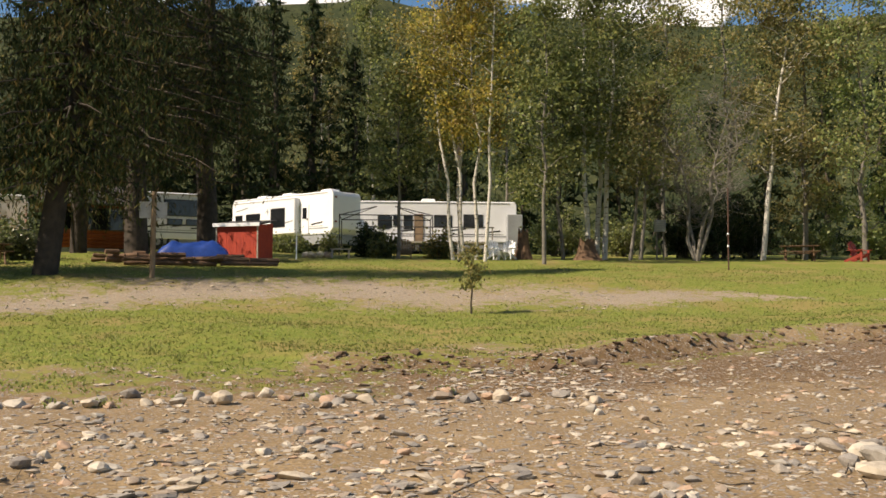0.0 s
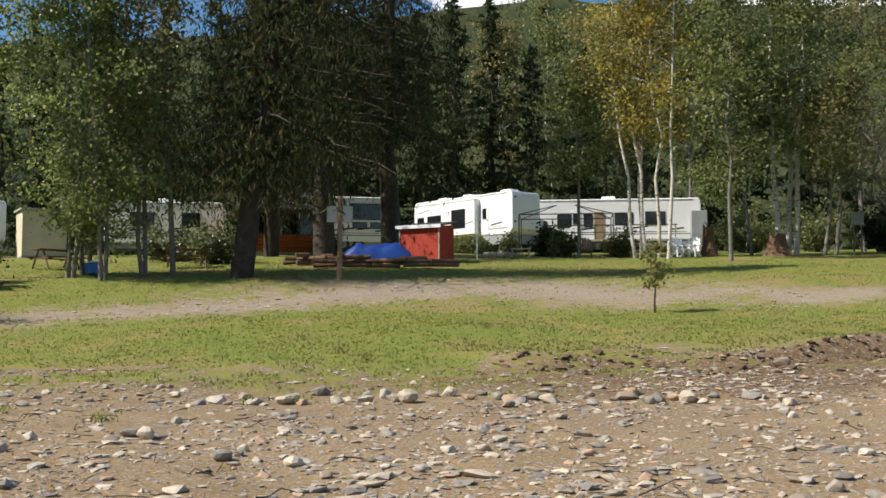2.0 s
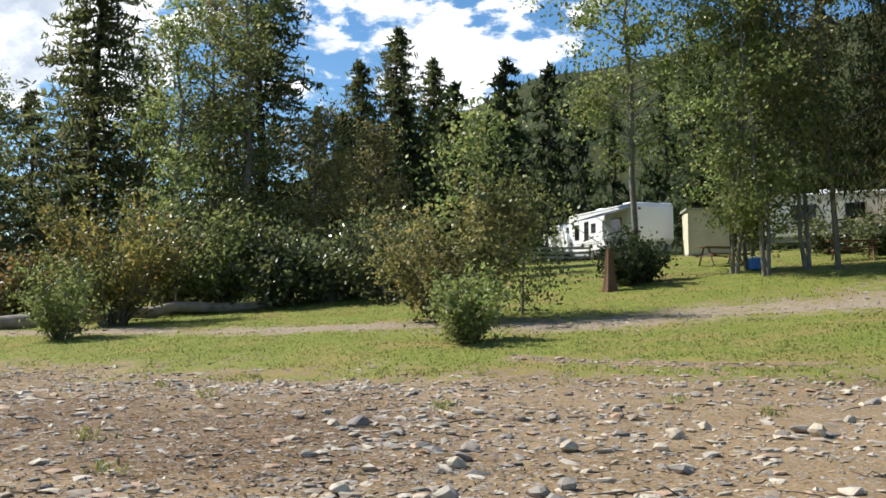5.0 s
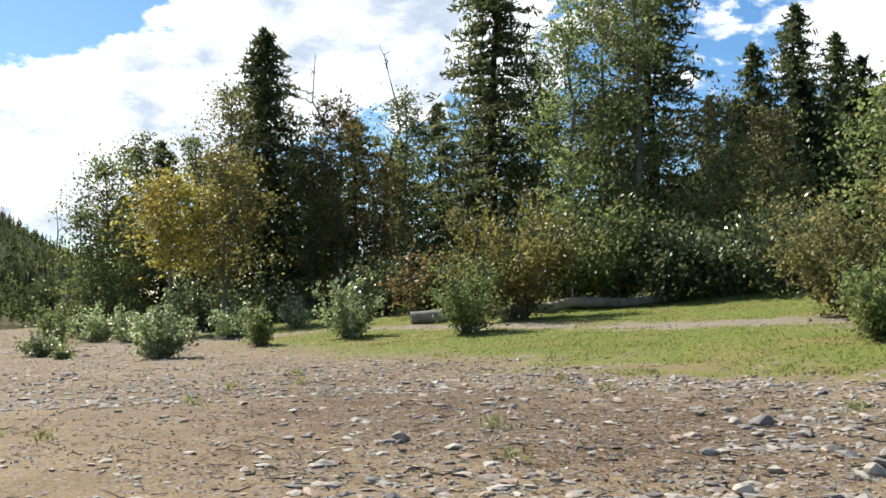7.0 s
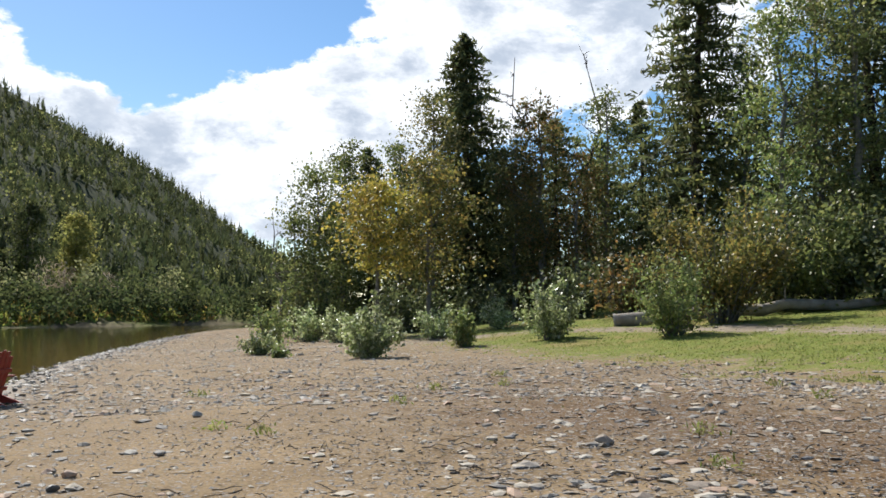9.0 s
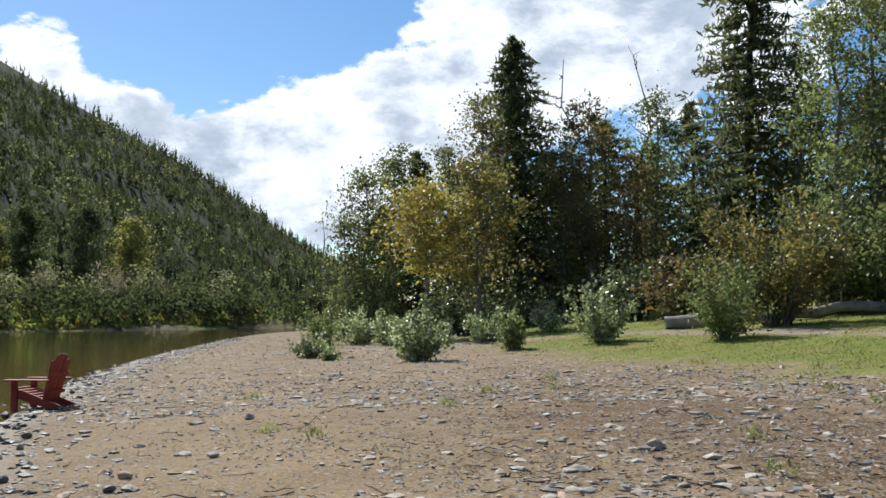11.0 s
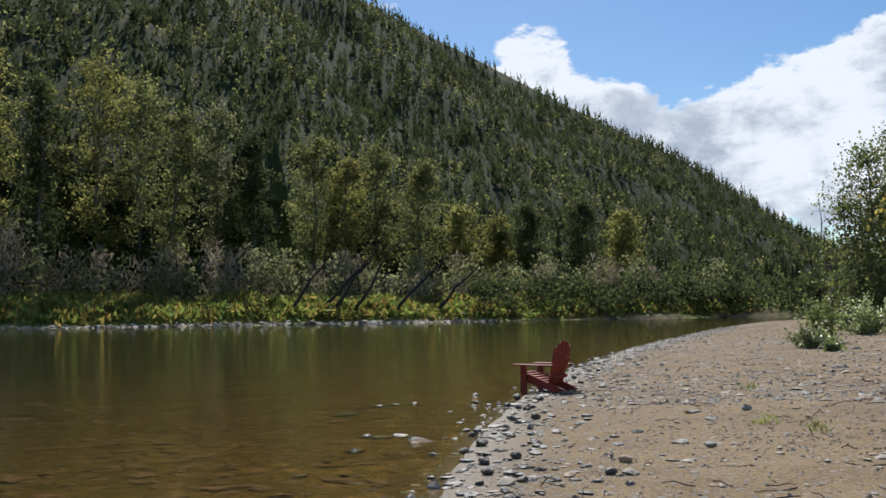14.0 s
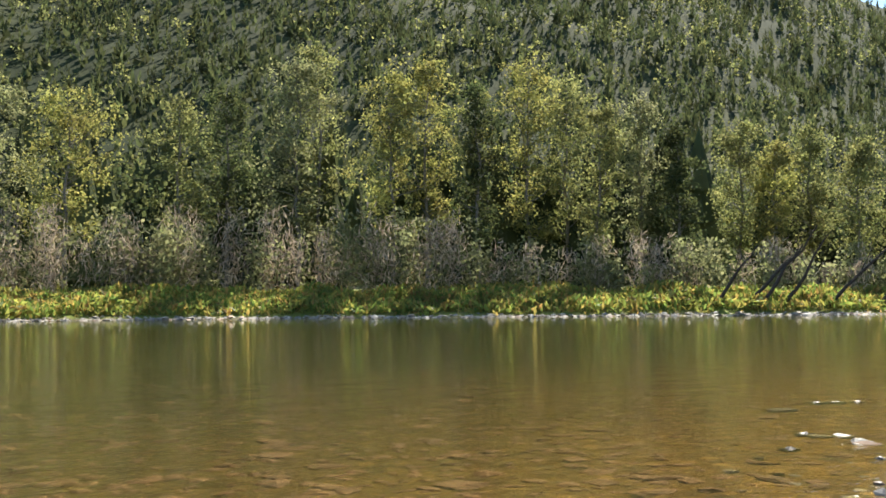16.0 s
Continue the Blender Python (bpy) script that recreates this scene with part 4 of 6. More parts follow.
# dark wood closing the campground behind
rng = np.random.default_rng(5)
for i in range(30):
    az = -32 + i * 2.75 + rng.uniform(-0.8, 0.8)
    conifer("spruce_tree", ground_at(az, rng.uniform(96, 112)), rng.uniform(16, 22) if az < 42 else rng.uniform(10, 13), rng.uniform(3.4, 4.4), 0.02, 1000, NEEDLE, "dark spruce behind the campground", 300 + i, card=0.35, power=0.7, ragged=0.5)
for i, (az, d) in enumerate([(5.2, 80), (7.6, 82), (9.8, 78), (11.8, 80), (14.0, 78), (16.2, 76), (18.4, 78), (20.8, 74), (23.2, 76), (26.0, 74), (29.5, 74), (33.0, 76), (2.2, 82), (-1.0, 80), (41.0, 70), (43.5, 62), (46.5, 64), (49.5, 62), (53.0, 62)]):
    conifer("spruce_tree", ground_at(az, d), (17 if az < 40 else 10) + (i * 5) % 6, 3.6 if az < 40 else 3.4, 0.02, 2600, NEEDLE, "dark spruce close behind the trailers" if az < 40 else "dark spruce behind the willow bushes", 340 + i, card=0.2, power=0.6, ragged=0.45)
# dead snags
bare_tree("dead_snag", ground_at(76.0, 62), 17.2, 1.8, "grey dead snag with broken branches", 210, BARK, 14, 1, 0.9)
bare_tree("dead_snag", ground_at(72.8, 62), 17.6, 1.7, "grey dead snag with broken branches", 211, BARK, 18, 1, 0.2)
bare_tree("dead_snag", ground_at(90.5, 58), 8.6, 1.2, "leaning dead alder at the point", 212, DEADWOOD, 10, 1, 1.0)
# sapling on the turf
broadleaf("young_tree", ground_at(-1.6, 29.2), 2.1, 0.62, 0.42, 420, OLIVE, BARK, "small sapling with sparse dark leaves on the turf", 220, leaf=0.11, trunk_r=0.035, limbs=14, clump=0.14)

# ---- the far bank ----
rng = np.random.default_rng(21)
FAR = [(156.5, 27, 6, FARGOLD), (150.6, 27, 5, FARDEC), (148.0, 30, 4.0, FARGREEN), (144.0, 33, 5.0, FARGREY), (142.8, 36, 4.4, FARDEC), (138.6, 31, 5.0, FARGOLD), (136.6, 34, 5.0, FARGOLD), (133.6, 29, 3.6, FARGREEN), (130.8, 33, 5.6, FARGOLD), (128.6, 32, 4.8, FARDEC),
       (126.8, 26, 4, FARDEC), (124.4, 29, 3.2, FARGREY), (122.4, 24, 3.2, FARGREEN), (119.0, 25, 4.4, FARDEC), (117.2, 21, 3.4, FARGOLD), (115.4, 24.5, 3.8, FARDEC), (113.0, 21, 4, FARDEC), (110.6, 15, 3.0, FARGOLD), (108.4, 14, 3.0, FARGOLD), (106.6, 16, 3.4, FARGREEN), (103.8, 17, 3.4, FARGREEN), (101.4, 15, 3.2, FARGOLD), (160.0, 28, 6, FARGREY)]


def far_bank_point(az, back):
    a = radians(az)
    for step in range(400):
        d = 90 + step
        x, y = -d * math.sin(a), d * math.cos(a)
        if y < float(far_bank(x)) - back:
            break
    return Vector((x, y, float(height(x, y))))


for i, (az, h, r, mat) in enumerate(FAR):
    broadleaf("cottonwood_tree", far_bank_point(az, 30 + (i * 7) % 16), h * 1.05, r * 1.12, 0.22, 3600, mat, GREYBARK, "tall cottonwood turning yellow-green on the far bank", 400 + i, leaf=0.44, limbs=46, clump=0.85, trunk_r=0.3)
# under- and backstorey of the far bank, in one mesh each
p = np.array([far_bank_point(a, rng.uniform(46, 90)) for a in rng.uniform(95, 168, 380)])
h = rng.uniform(9, 24, len(p)) * np.interp(np.degrees(np.arctan2(-p[:, 0], p[:, 1])), [97, 124], [0.3, 1.0])
c = np.repeat(p, 90, axis=0) + np.stack([rng.normal(0, 1.9, len(p) * 90), rng.normal(0, 1.9, len(p) * 90), np.repeat(h, 90) * rng.beta(2.0, 1.4, len(p) * 90)], -1)
v, f = leaf_quads(rng, c, 0.62, 1.3)
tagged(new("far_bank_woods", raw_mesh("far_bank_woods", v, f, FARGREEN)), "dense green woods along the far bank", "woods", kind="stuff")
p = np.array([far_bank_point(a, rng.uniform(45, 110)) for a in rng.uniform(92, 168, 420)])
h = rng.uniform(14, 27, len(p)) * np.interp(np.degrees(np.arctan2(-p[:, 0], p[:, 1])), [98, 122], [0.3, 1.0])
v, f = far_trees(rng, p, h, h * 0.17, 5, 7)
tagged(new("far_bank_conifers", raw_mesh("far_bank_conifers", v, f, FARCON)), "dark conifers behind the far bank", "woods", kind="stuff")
p = np.array([far_bank_point(a, rng.uniform(2, 22)) for a in rng.uniform(88, 110, 260)])
h = rng.uniform(2.0, 5.5, len(p))
c = np.repeat(p, 80, axis=0) + np.stack([rng.normal(0, 1.1, len(p) * 80), rng.normal(0, 1.1, len(p) * 80), np.repeat(h, 80) * rng.beta(1.6, 1.6, len(p) * 80)], -1)
v, f = leaf_quads(rng, c, 0.42, 1.4)
tagged(new("far_bank_thicket", raw_mesh("far_bank_thicket", v, f, FARGREEN)), "dark green thicket down to the far water's edge", "woods", kind="stuff")
# grey bare brush and leaning dead stems
p = np.array([far_bank_point(a, rng.uniform(11, 24)) for a in np.concatenate([rng.uniform(134, 166, 170), rng.uniform(96, 134, 150)])])
h = np.concatenate([rng.uniform(6.0, 12.0, 170), rng.uniform(3.0, 8.0, 150)])
n = 130
rise = rng.beta(1.6, 1.3, len(p) * n)
fan = 0.35 + 1.5 * rise * (1.15 - rise)
c = np.repeat(p, n, axis=0) + np.stack([rng.normal(0, 1, len(p) * n) * fan, rng.normal(0, 1, len(p) * n) * fan, np.repeat(h, n) * rise], -1)
far = np.repeat(rng.uniform(0, 1, len(p)) < np.where(np.arange(len(p)) < 170, 0.5, 0.3), n)
v, f = leaf_quads(rng, c[far], 0.13, 8.0, -0.6)
tagged(new("bare_brush", raw_mesh("bare_brush", v, f, TWIG)), "grey leafless brush along the far bank", "brush", kind="stuff")
v, f = leaf_quads(rng, c[~far], 0.36, 1.5, -0.1)
tagged(new("leafy_brush", raw_mesh("leafy_brush", v, f, FARGREY)), "dull green willow brush along the far bank", "brush", kind="stuff")
for i, az in enumerate((117.0, 118.2, 119.1, 120.6, 114.9, 112.2)):
    q = far_bank_point(az, 4)
    t = root("leaning_snag", Matrix.Translation(q), "dark leaning dead trunk over the far water's edge", "dead tree", "leaning snags")
    side = Vector((q.y, -q.x, 0)).normalized()
    tip = side * rng.uniform(4, 8) + Vector((0, 0, rng.uniform(6, 10)))
    v, f = tubes([(bend(rng, (0, 0, -0.3), tip, 7, 0.02), np.linspace(0.3, 0.08, 7))], 6)
    part("trunk", raw_mesh("trunk", v, f, BARK, True), BARK, t)
    v, f = tubes([(bend(rng, tip * 0.55, tip * 0.7 + Vector((rng.normal(), rng.normal(), 1.6)), 4, 0.05), np.linspace(0.08, 0.03, 4))], 5)
    part("branch", raw_mesh("branch", v, f, BARK, True), BARK, t)
# bank grass
n = 30000
a = np.where(rng.uniform(0, 1, n) < 0.85, rng.uniform(108, 168, n), rng.uniform(94, 108, n))
pts = np.array([far_bank_point(x, 0)[:] for x in np.linspace(94, 168, 300)])
i = ((a - 94) / 74 * 299).astype(int)
u = pts[i][:, :2] / np.linalg.norm(pts[i][:, :2], axis=1, keepdims=True)
xy = pts[i][:, :2] + u * rng.uniform(1.0, 12, (n, 1)) + rng.normal(0, 0.4, (n, 2))
c = np.column_stack([xy, height(xy[:, 0], xy[:, 1]) + rng.uniform(0.05, 1.4, n) * np.clip(0.8 + 0.6 * ripple(xy[:, 0], xy[:, 1], 0.35, 2.0), 0.2, 1.4)])
v, f = leaf_quads(rng, c, 0.34, 2.8, -0.55)
tagged(new("bank_grass", raw_mesh("bank_grass", v, f, REED)), "tall yellow-green grass and weeds on the far bank", "grass", kind="stuff")


# ---- paints and boards ----
WHITE = plain("white_gelcoat", (0.86, 0.87, 0.88), (0.80, 0.81, 0.82), 0.4, 0.8, 0.02, 20, speck=0.06)
CREAM = plain("cream_siding", (0.68, 0.62, 0.46), (0.58, 0.53, 0.40), 0.7, 1.5, 0.05, 30)
GREY = plain("grey_panel", (0.34, 0.36, 0.37), (0.26, 0.27, 0.28), 0.6, 1.0, 0.05, 20)
SIGNGREY = plain("sign_back", (0.48, 0.48, 0.46), (0.38, 0.38, 0.36), 0.55, 2.0, 0.05, 20, metal=0.2)
DARKGLASS = plain("tinted_glass", (0.015, 0.017, 0.02), (0.01, 0.012, 0.014), 0.08, 1.0, 0.0, 10, spec=0.6)
BLACK = plain("black_rubber", (0.02, 0.02, 0.02), (0.03, 0.03, 0.03), 0.8)
METAL = plain("dull_steel", (0.35, 0.35, 0.35), (0.25, 0.25, 0.25), 0.4, 3, 0.05, 40, metal=0.8)
DARKMETAL = plain("dark_steel", (0.03, 0.03, 0.03), (0.05, 0.045, 0.04), 0.5, 3, 0.05, 40, metal=0.5)
RED = plain("red_boards", (0.46, 0.055, 0.026), (0.36, 0.04, 0.022), 0.75, 3, 0.2, 50)
CHAIRRED = plain("red_stain", (0.30, 0.035, 0.02), (0.20, 0.025, 0.015), 0.6, 5, 0.2, 60)
ORANGE = plain("orange_logs", (0.40, 0.10, 0.03), (0.28, 0.065, 0.02), 0.7, 2, 0.15, 40)
BROWN = plain("brown_boards", (0.16, 0.09, 0.05), (0.10, 0.06, 0.035), 0.85, 3, 0.25, 50)
PALEWOOD = plain("weathered_boards", (0.42, 0.38, 0.32), (0.30, 0.27, 0.22), 0.85, 3, 0.25, 50)
POSTWOOD = plain("post_wood", (0.30, 0.21, 0.13), (0.20, 0.14, 0.09), 0.85, 3, 0.3, 50)
LOGWOOD = plain("driftwood", (0.36, 0.31, 0.25), (0.20, 0.17, 0.14), 0.9, 2.5, 0.5, 30)
TARP = plain("blue_tarp", (0.01, 0.04, 0.20), (0.014, 0.055, 0.26), 0.4, 2, 0.1, 12)
BLUE = plain("blue_plastic", (0.04, 0.20, 0.65), (0.03, 0.14, 0.5), 0.4, 2, 0.05, 12)
ROOF = plain("dark_roofing", (0.05, 0.045, 0.045), (0.09, 0.08, 0.075), 0.9, 3, 0.2, 30)
RUSTY = plain("rusty_iron", (0.11, 0.055, 0.035), (0.06, 0.035, 0.025), 0.8, 6, 0.2, 60)


def spot(az, d, turn=0.0, lift=0.0):
    p = ground_at(az, d)
    return Matrix.Translation(p + Vector((0, 0, lift))) @ pose(0, 0, 0, 0, 0, az + turn)


def window(parent, x, z, w, h, y, name="window"):
    """A tinted pane in a thin frame on the side that faces local -y."""
    fr = part(name, box(x - w / 2 - 0.05, x + w / 2 + 0.05, y - 0.03, y + 0.01, z - h / 2 - 0.05, z + h / 2 + 0.05, 0.012), BLACK, parent, "black window frame")
    part("pane", box(x - w / 2, x + w / 2, y - 0.042, y - 0.028, z - h / 2, z + h / 2), DARKGLASS, fr)
    return fr


def wheel(parent, x, y, r=0.36):
    t = part("tyre", rod((x, y - 0.11, r), (x, y + 0.11, r), r, sides=20), BLACK, parent)
    part("rim", rod((x, y - 0.125, r), (x, y - 0.1, r), r * 0.55, sides=14), METAL, t)


def rv(name, m, length, width, high, floor, label, windows, door, nose=0.0, awning=False, stripes=True, vents=(0.3, 0.7), slide=None):
    """A white camping trailer; its long side faces local -y. windows: (x, z, w, h)."""
    t = root(name, m, label, "camping trailer", "camping trailers")
    L, W = length / 2, width / 2
    if nose:
        prof = [(-L, floor), (L - nose, floor), (L - nose, floor + 0.75), (L, floor + 0.75), (L, high - 0.35), (L - 0.3, high), (-L + 0.12, high), (-L, high - 0.15)]
    else:
        prof = [(-L, floor), (L - 0.35, floor), (L, floor + 0.35), (L, high - 0.25), (L - 0.12, high), (-L + 0.12, high), (-L, high - 0.15)]
    bm = bmesh.new()
    a = [bm.verts.new((x, -W, z)) for x, z in prof]
    b = [bm.verts.new((x, W, z)) for x, z in prof]
    fs = [bm.faces.new(a), bm.faces.new(b[::-1])]
    for i in range(len(prof)):
        j = (i + 1) % len(prof)
        fs.append(bm.faces.new((a[j], a[i], b[i], b[j])))
    bmesh.ops.recalc_face_normals(bm, faces=fs)
    bmesh.ops.bevel(bm, geom=list({e for f in fs for e in f.edges}), offset=0.05, segments=2, affect="EDGES", profile=0.5)
    part("body", bm, WHITE, t)
    for x, z, w, h in windows:
        window(t, x, z, w, h, -W - (0.45 if slide and slide[0] < x < slide[1] else 0))
    if slide:
        room = part("slide_out", box(slide[0], slide[1], -W - 0.45, -W + 0.05, floor + 0.15, high - 0.28, 0.03), WHITE, t, "white slide-out room")
        part("trim", box(slide[0] + 0.05, slide[1] - 0.05, -W - 0.47, -W - 0.43, high - 0.36, high - 0.31), SIGNGREY, room)
        for x, z, w in ((slide[1] - 0.7, floor + 0.82, 1.1), (slide[0] + 1.0, floor + 1.9, 1.2), (slide[0] + 2.4, floor + 0.7, 1.0)):
            bm = box(x - w / 2, x + w / 2, -W - 0.46, -W - 0.44, z, z + 0.08)
            for v in bm.verts:
                v.co.z += (v.co.x - x) * 0.16
            part("decal", bm, GREY, room, "grey swoosh decal")
    if door is not None:
        d = part("door", box(door - 0.36, door + 0.36, -W - 0.035, -W + 0.01, floor + 0.08, floor + 1.95, 0.015), WHITE, t)
        part("pane", box(door - 0.18, door + 0.18, -W - 0.05, -W - 0.03, floor + 1.05, floor + 1.75), DARKGLASS, d)
        part("handle", box(door + 0.24, door + 0.3, -W - 0.08, -W - 0.03, floor + 0.95, floor + 1.05), DARKMETAL, d)
        s = part("step", box(door - 0.4, door + 0.4, -W - 0.55, -W - 0.1, floor * 0.45, floor * 0.45 + 0.05), DARKMETAL, t)
        part("bracket", box(door - 0.36, door + 0.36, -W - 0.4, -W - 0.3, 0.0, floor * 0.45), DARKMETAL, s)
    part("skirt", box(-L + 0.1, L - nose - 0.2, -W + 0.06, W - 0.06, 0.28, floor + 0.01), GREY, t)
    for x in (-0.55, 0.35):
        wheel(t, x - L * 0.15, -W + 0.14)
        wheel(t, x - L * 0.15, W - 0.14)
    part("jack", box(L - nose - 0.5, L - nose - 0.4, -0.06, 0.06, 0, floor), DARKMETAL, t)
    part("jack", box(-L + 0.5, -L + 0.6, -0.06, 0.06, 0, 0.3), DARKMETAL, t)
    for v in vents:
        part("roof_vent", box(-L + length * v - 0.45, -L + length * v + 0.45, -0.4, 0.4, high, high + 0.27, 0.06), WHITE, t)
    part("gutter", box(-L + 0.2, L - 0.5, -W - 0.025, -W + 0.005, high - 0.12, high - 0.07), SIGNGREY, t)
    if stripes:
        part("stripe", box(-L + 0.3, L - 0.4 - nose, -W - 0.006, -W + 0.004, floor + 0.35, floor + 0.43), GREY, t)
        part("stripe", box(-L + 1.2, L - 0.9 - nose, -W - 0.008, -W + 0.004, floor + 0.5, floor + 0.55), SIGNGREY, t)
        for x, z, w in ((-L * 0.35, floor + 0.72, 1.5), (L * 0.25, floor + 0.78, 1.2), (L * 0.7, floor + 0.66, 1.0)):
            bm = box(x - w / 2, x + w / 2, -W - 0.01, -W + 0.003, z, z + 0.09)
            for v in bm.verts:
                v.co.z += (v.co.x - x) * 0.12
            part("decal", bm, BLACK, t, "dark swoosh decal")
    for z in (floor + 0.7, high - 0.45):
        part("tail_light", box(L - 0.01, L + 0.02, -W + 0.15, -W + 0.32, z, z + 0.12), CHAIRRED, t)
    if awning:
        bm = bmesh.new()
        vs = [bm.verts.new(p) for p in ((L * 0.1, -W, high - 0.25), (L - 0.4, -W, high - 0.25), (L - 0.4, -W - 2.3, high - 0.95), (L * 0.1, -W - 2.3, high - 0.95))]
        bm.faces.new(vs)
        bmesh.ops.solidify(bm, geom=bm.faces[:], thickness=0.03)
        aw = part("awning", bm, GREY, t, "grey fabric awning rolled out")
        for x in (L * 0.1, L - 0.4):
            part("awning_pole", rod((x, -W - 2.3, high - 0.95), (x, -W - 0.05, floor + 0.2), 0.025), METAL, aw)
    return t


def between(ax, ay, bx, by, z=None):
    """Pose for a long thing whose left end stands at a and right end at b."""
    c = ((ax + bx) / 2, (ay + by) / 2)
    return Matrix.Translation((c[0], c[1], float(height(*c)) if z is None else z)) @ pose(0, 0, 0, 0, 0, math.degrees(math.atan2(by - ay, bx - ax)))


# ---- the campground ----
m = between(-14.3 + 0.78, 67.5 + 0.97, -6.85 + 0.78, 61.6 + 0.97)
rv("fifth_wheel_trailer", m, 9.5, 2.5, 3.55, 0.85, "long white fifth-wheel trailer with an open door and dark windows",
   [(-3.6, 2.0, 0.6, 0.75), (-2.2, 2.05, 1.3, 0.7), (0.2, 2.05, 1.25, 1.15)], 2.25, nose=0.0, vents=(0.2, 0.46, 0.84), slide=(-4.3, 1.75))
m = between(-5.6, 66.4, 4.6, 67.0)
porch_trailer = rv("travel_trailer", m, 10.6, 2.5, 3.4, 0.7, "white travel trailer with a porch and shuttered windows", [(-3.4, 2.0, 0.9, 0.8), (-1.9, 2.0, 0.5, 0.8), (0.4, 2.1, 1.1, 0.7), (2.4, 2.1, 1.2, 0.8)], -2.7, vents=(0.45,))
part("annex_wall", box(4.6, 5.6, -1.95, -1.28, 0.05, 2.5, 0.03), GREY, porch_trailer, "grey porch wall at the trailer's end")
d = part("porch_door", box(-1.5, -0.9, -1.31, -1.27, 0.75, 2.55, 0.01), POSTWOOD, porch_trailer, "tan wooden porch door")
deck = part("porch_deck", box(-4.6, 3.6, -3.0, -1.4, 0.5, 0.62), PALEWOOD, porch_trailer)
for i in range(9):
    part("baluster", box(-4.55 + i, -4.47 + i, -2.98, -2.9, 0.0, 1.5), DARKMETAL if i % 2 else PALEWOOD, deck)
part("porch_rail", box(-4.6, 3.6, -3.0, -2.88, 1.5, 1.56), DARKMETAL, deck)
part("porch_rail", box(-4.6, 3.6, -2.98, -2.92, 1.05, 1.1), DARKMETAL, deck)
m = spot(15.4, 62, 8)
rv("motorhome", m, 4.4, 2.4, 3.3, 0.55, "white trailer front with wide dark windows behind the sign", [(0.6, 2.4, 2.2, 0.9), (0.1, 1.55, 0.8, 0.3), (1.2, 1.55, 0.8, 0.3)], None, vents=())
# trailer by the fence
za, zb = radians(39.2), radians(34.9)
m = between(-68 * math.sin(za), 68 * math.cos(za), -59 * math.sin(zb), 59 * math.cos(zb))
rv("travel_trailer", m, 9.2, 2.5, 3.1, 0.6, "white travel trailer with a grey awning beside the stump", [(-3.3, 1.9, 0.55, 0.9), (-1.9, 1.9, 0.5, 1.1), (-0.9, 2.0, 0.5, 0.5), (2.2, 1.9, 1.2, 0.8)], 0.6, awning=True)
m = spot(25.9, 58, -6)
rv("travel_trailer", m, 6.4, 2.4, 2.9, 0.6, "white trailer half hidden behind the aspens", [(-1.2, 1.9, 1.2, 0.7), (1.4, 1.9, 0.9, 0.7)], None, vents=(0.5,))


def camper_truck(m):
    t = root("camper_van", m, "white rounded camper van nose by the rail fence", "van")
    part("body", prism([(-2.3, 0.45), (2.3, 0.45), (2.3, 2.1), (1.9, 2.45), (-1.3, 2.45), (-1.9, 1.75), (-2.3, 1.3)], -1.0, 1.0, bevel=0.12), WHITE, t)
    part("windscreen", prism([(-1.42, 2.3), (-1.36, 2.33), (-1.84, 1.74), (-1.94, 1.74)], -0.8, 0.8), DARKGLASS, t)
    part("bumper", box(-0.95, 0.95, -2.42, -2.25, 0.45, 0.65, 0.03), GREY, t)
    for x in (-0.7, 0.7):
        part("headlight", box(x - 0.15, x + 0.15, -2.34, -2.28, 0.9, 1.1, 0.02), METAL, t)
    for x in (-0.92, 0.92):
        for y in (-1.4, 1.4):
            part("wheel", rod((x - 0.1, y, 0.36), (x + 0.1, y, 0.36), 0.36, sides=18), BLACK, t)
    return t


camper_truck(spot(40.0, 69, 22))


def cream_shed(m):
    t = root("shed", m, "cream-coloured shed with a flat roof at the campground", "shed")
    part("wall", box(-1.1, 1.1, -1.3, 1.3, 0, 2.45, 0.02), CREAM, t)
    part("roof", prism([(-1.42, 2.45), (1.42, 2.5), (1.42, 2.6), (-1.42, 2.55)], -1.22, 1.22), SIGNGREY, t)
    part("door", box(0.15, 0.9, -1.33, -1.295, 0.05, 1.95, 0.01), CREAM, t)
    for x in (-1.1, 1.04):
        part("corner_board", box(x - 0.01, x + 0.07, -1.33, -1.28, 0, 2.45), CREAM, t)
    part("foundation", box(-1.12, 1.12, -1.32, 1.32, -0.3, 0.02), GREY, t)


cream_shed(spot(32.4, 58, 8))


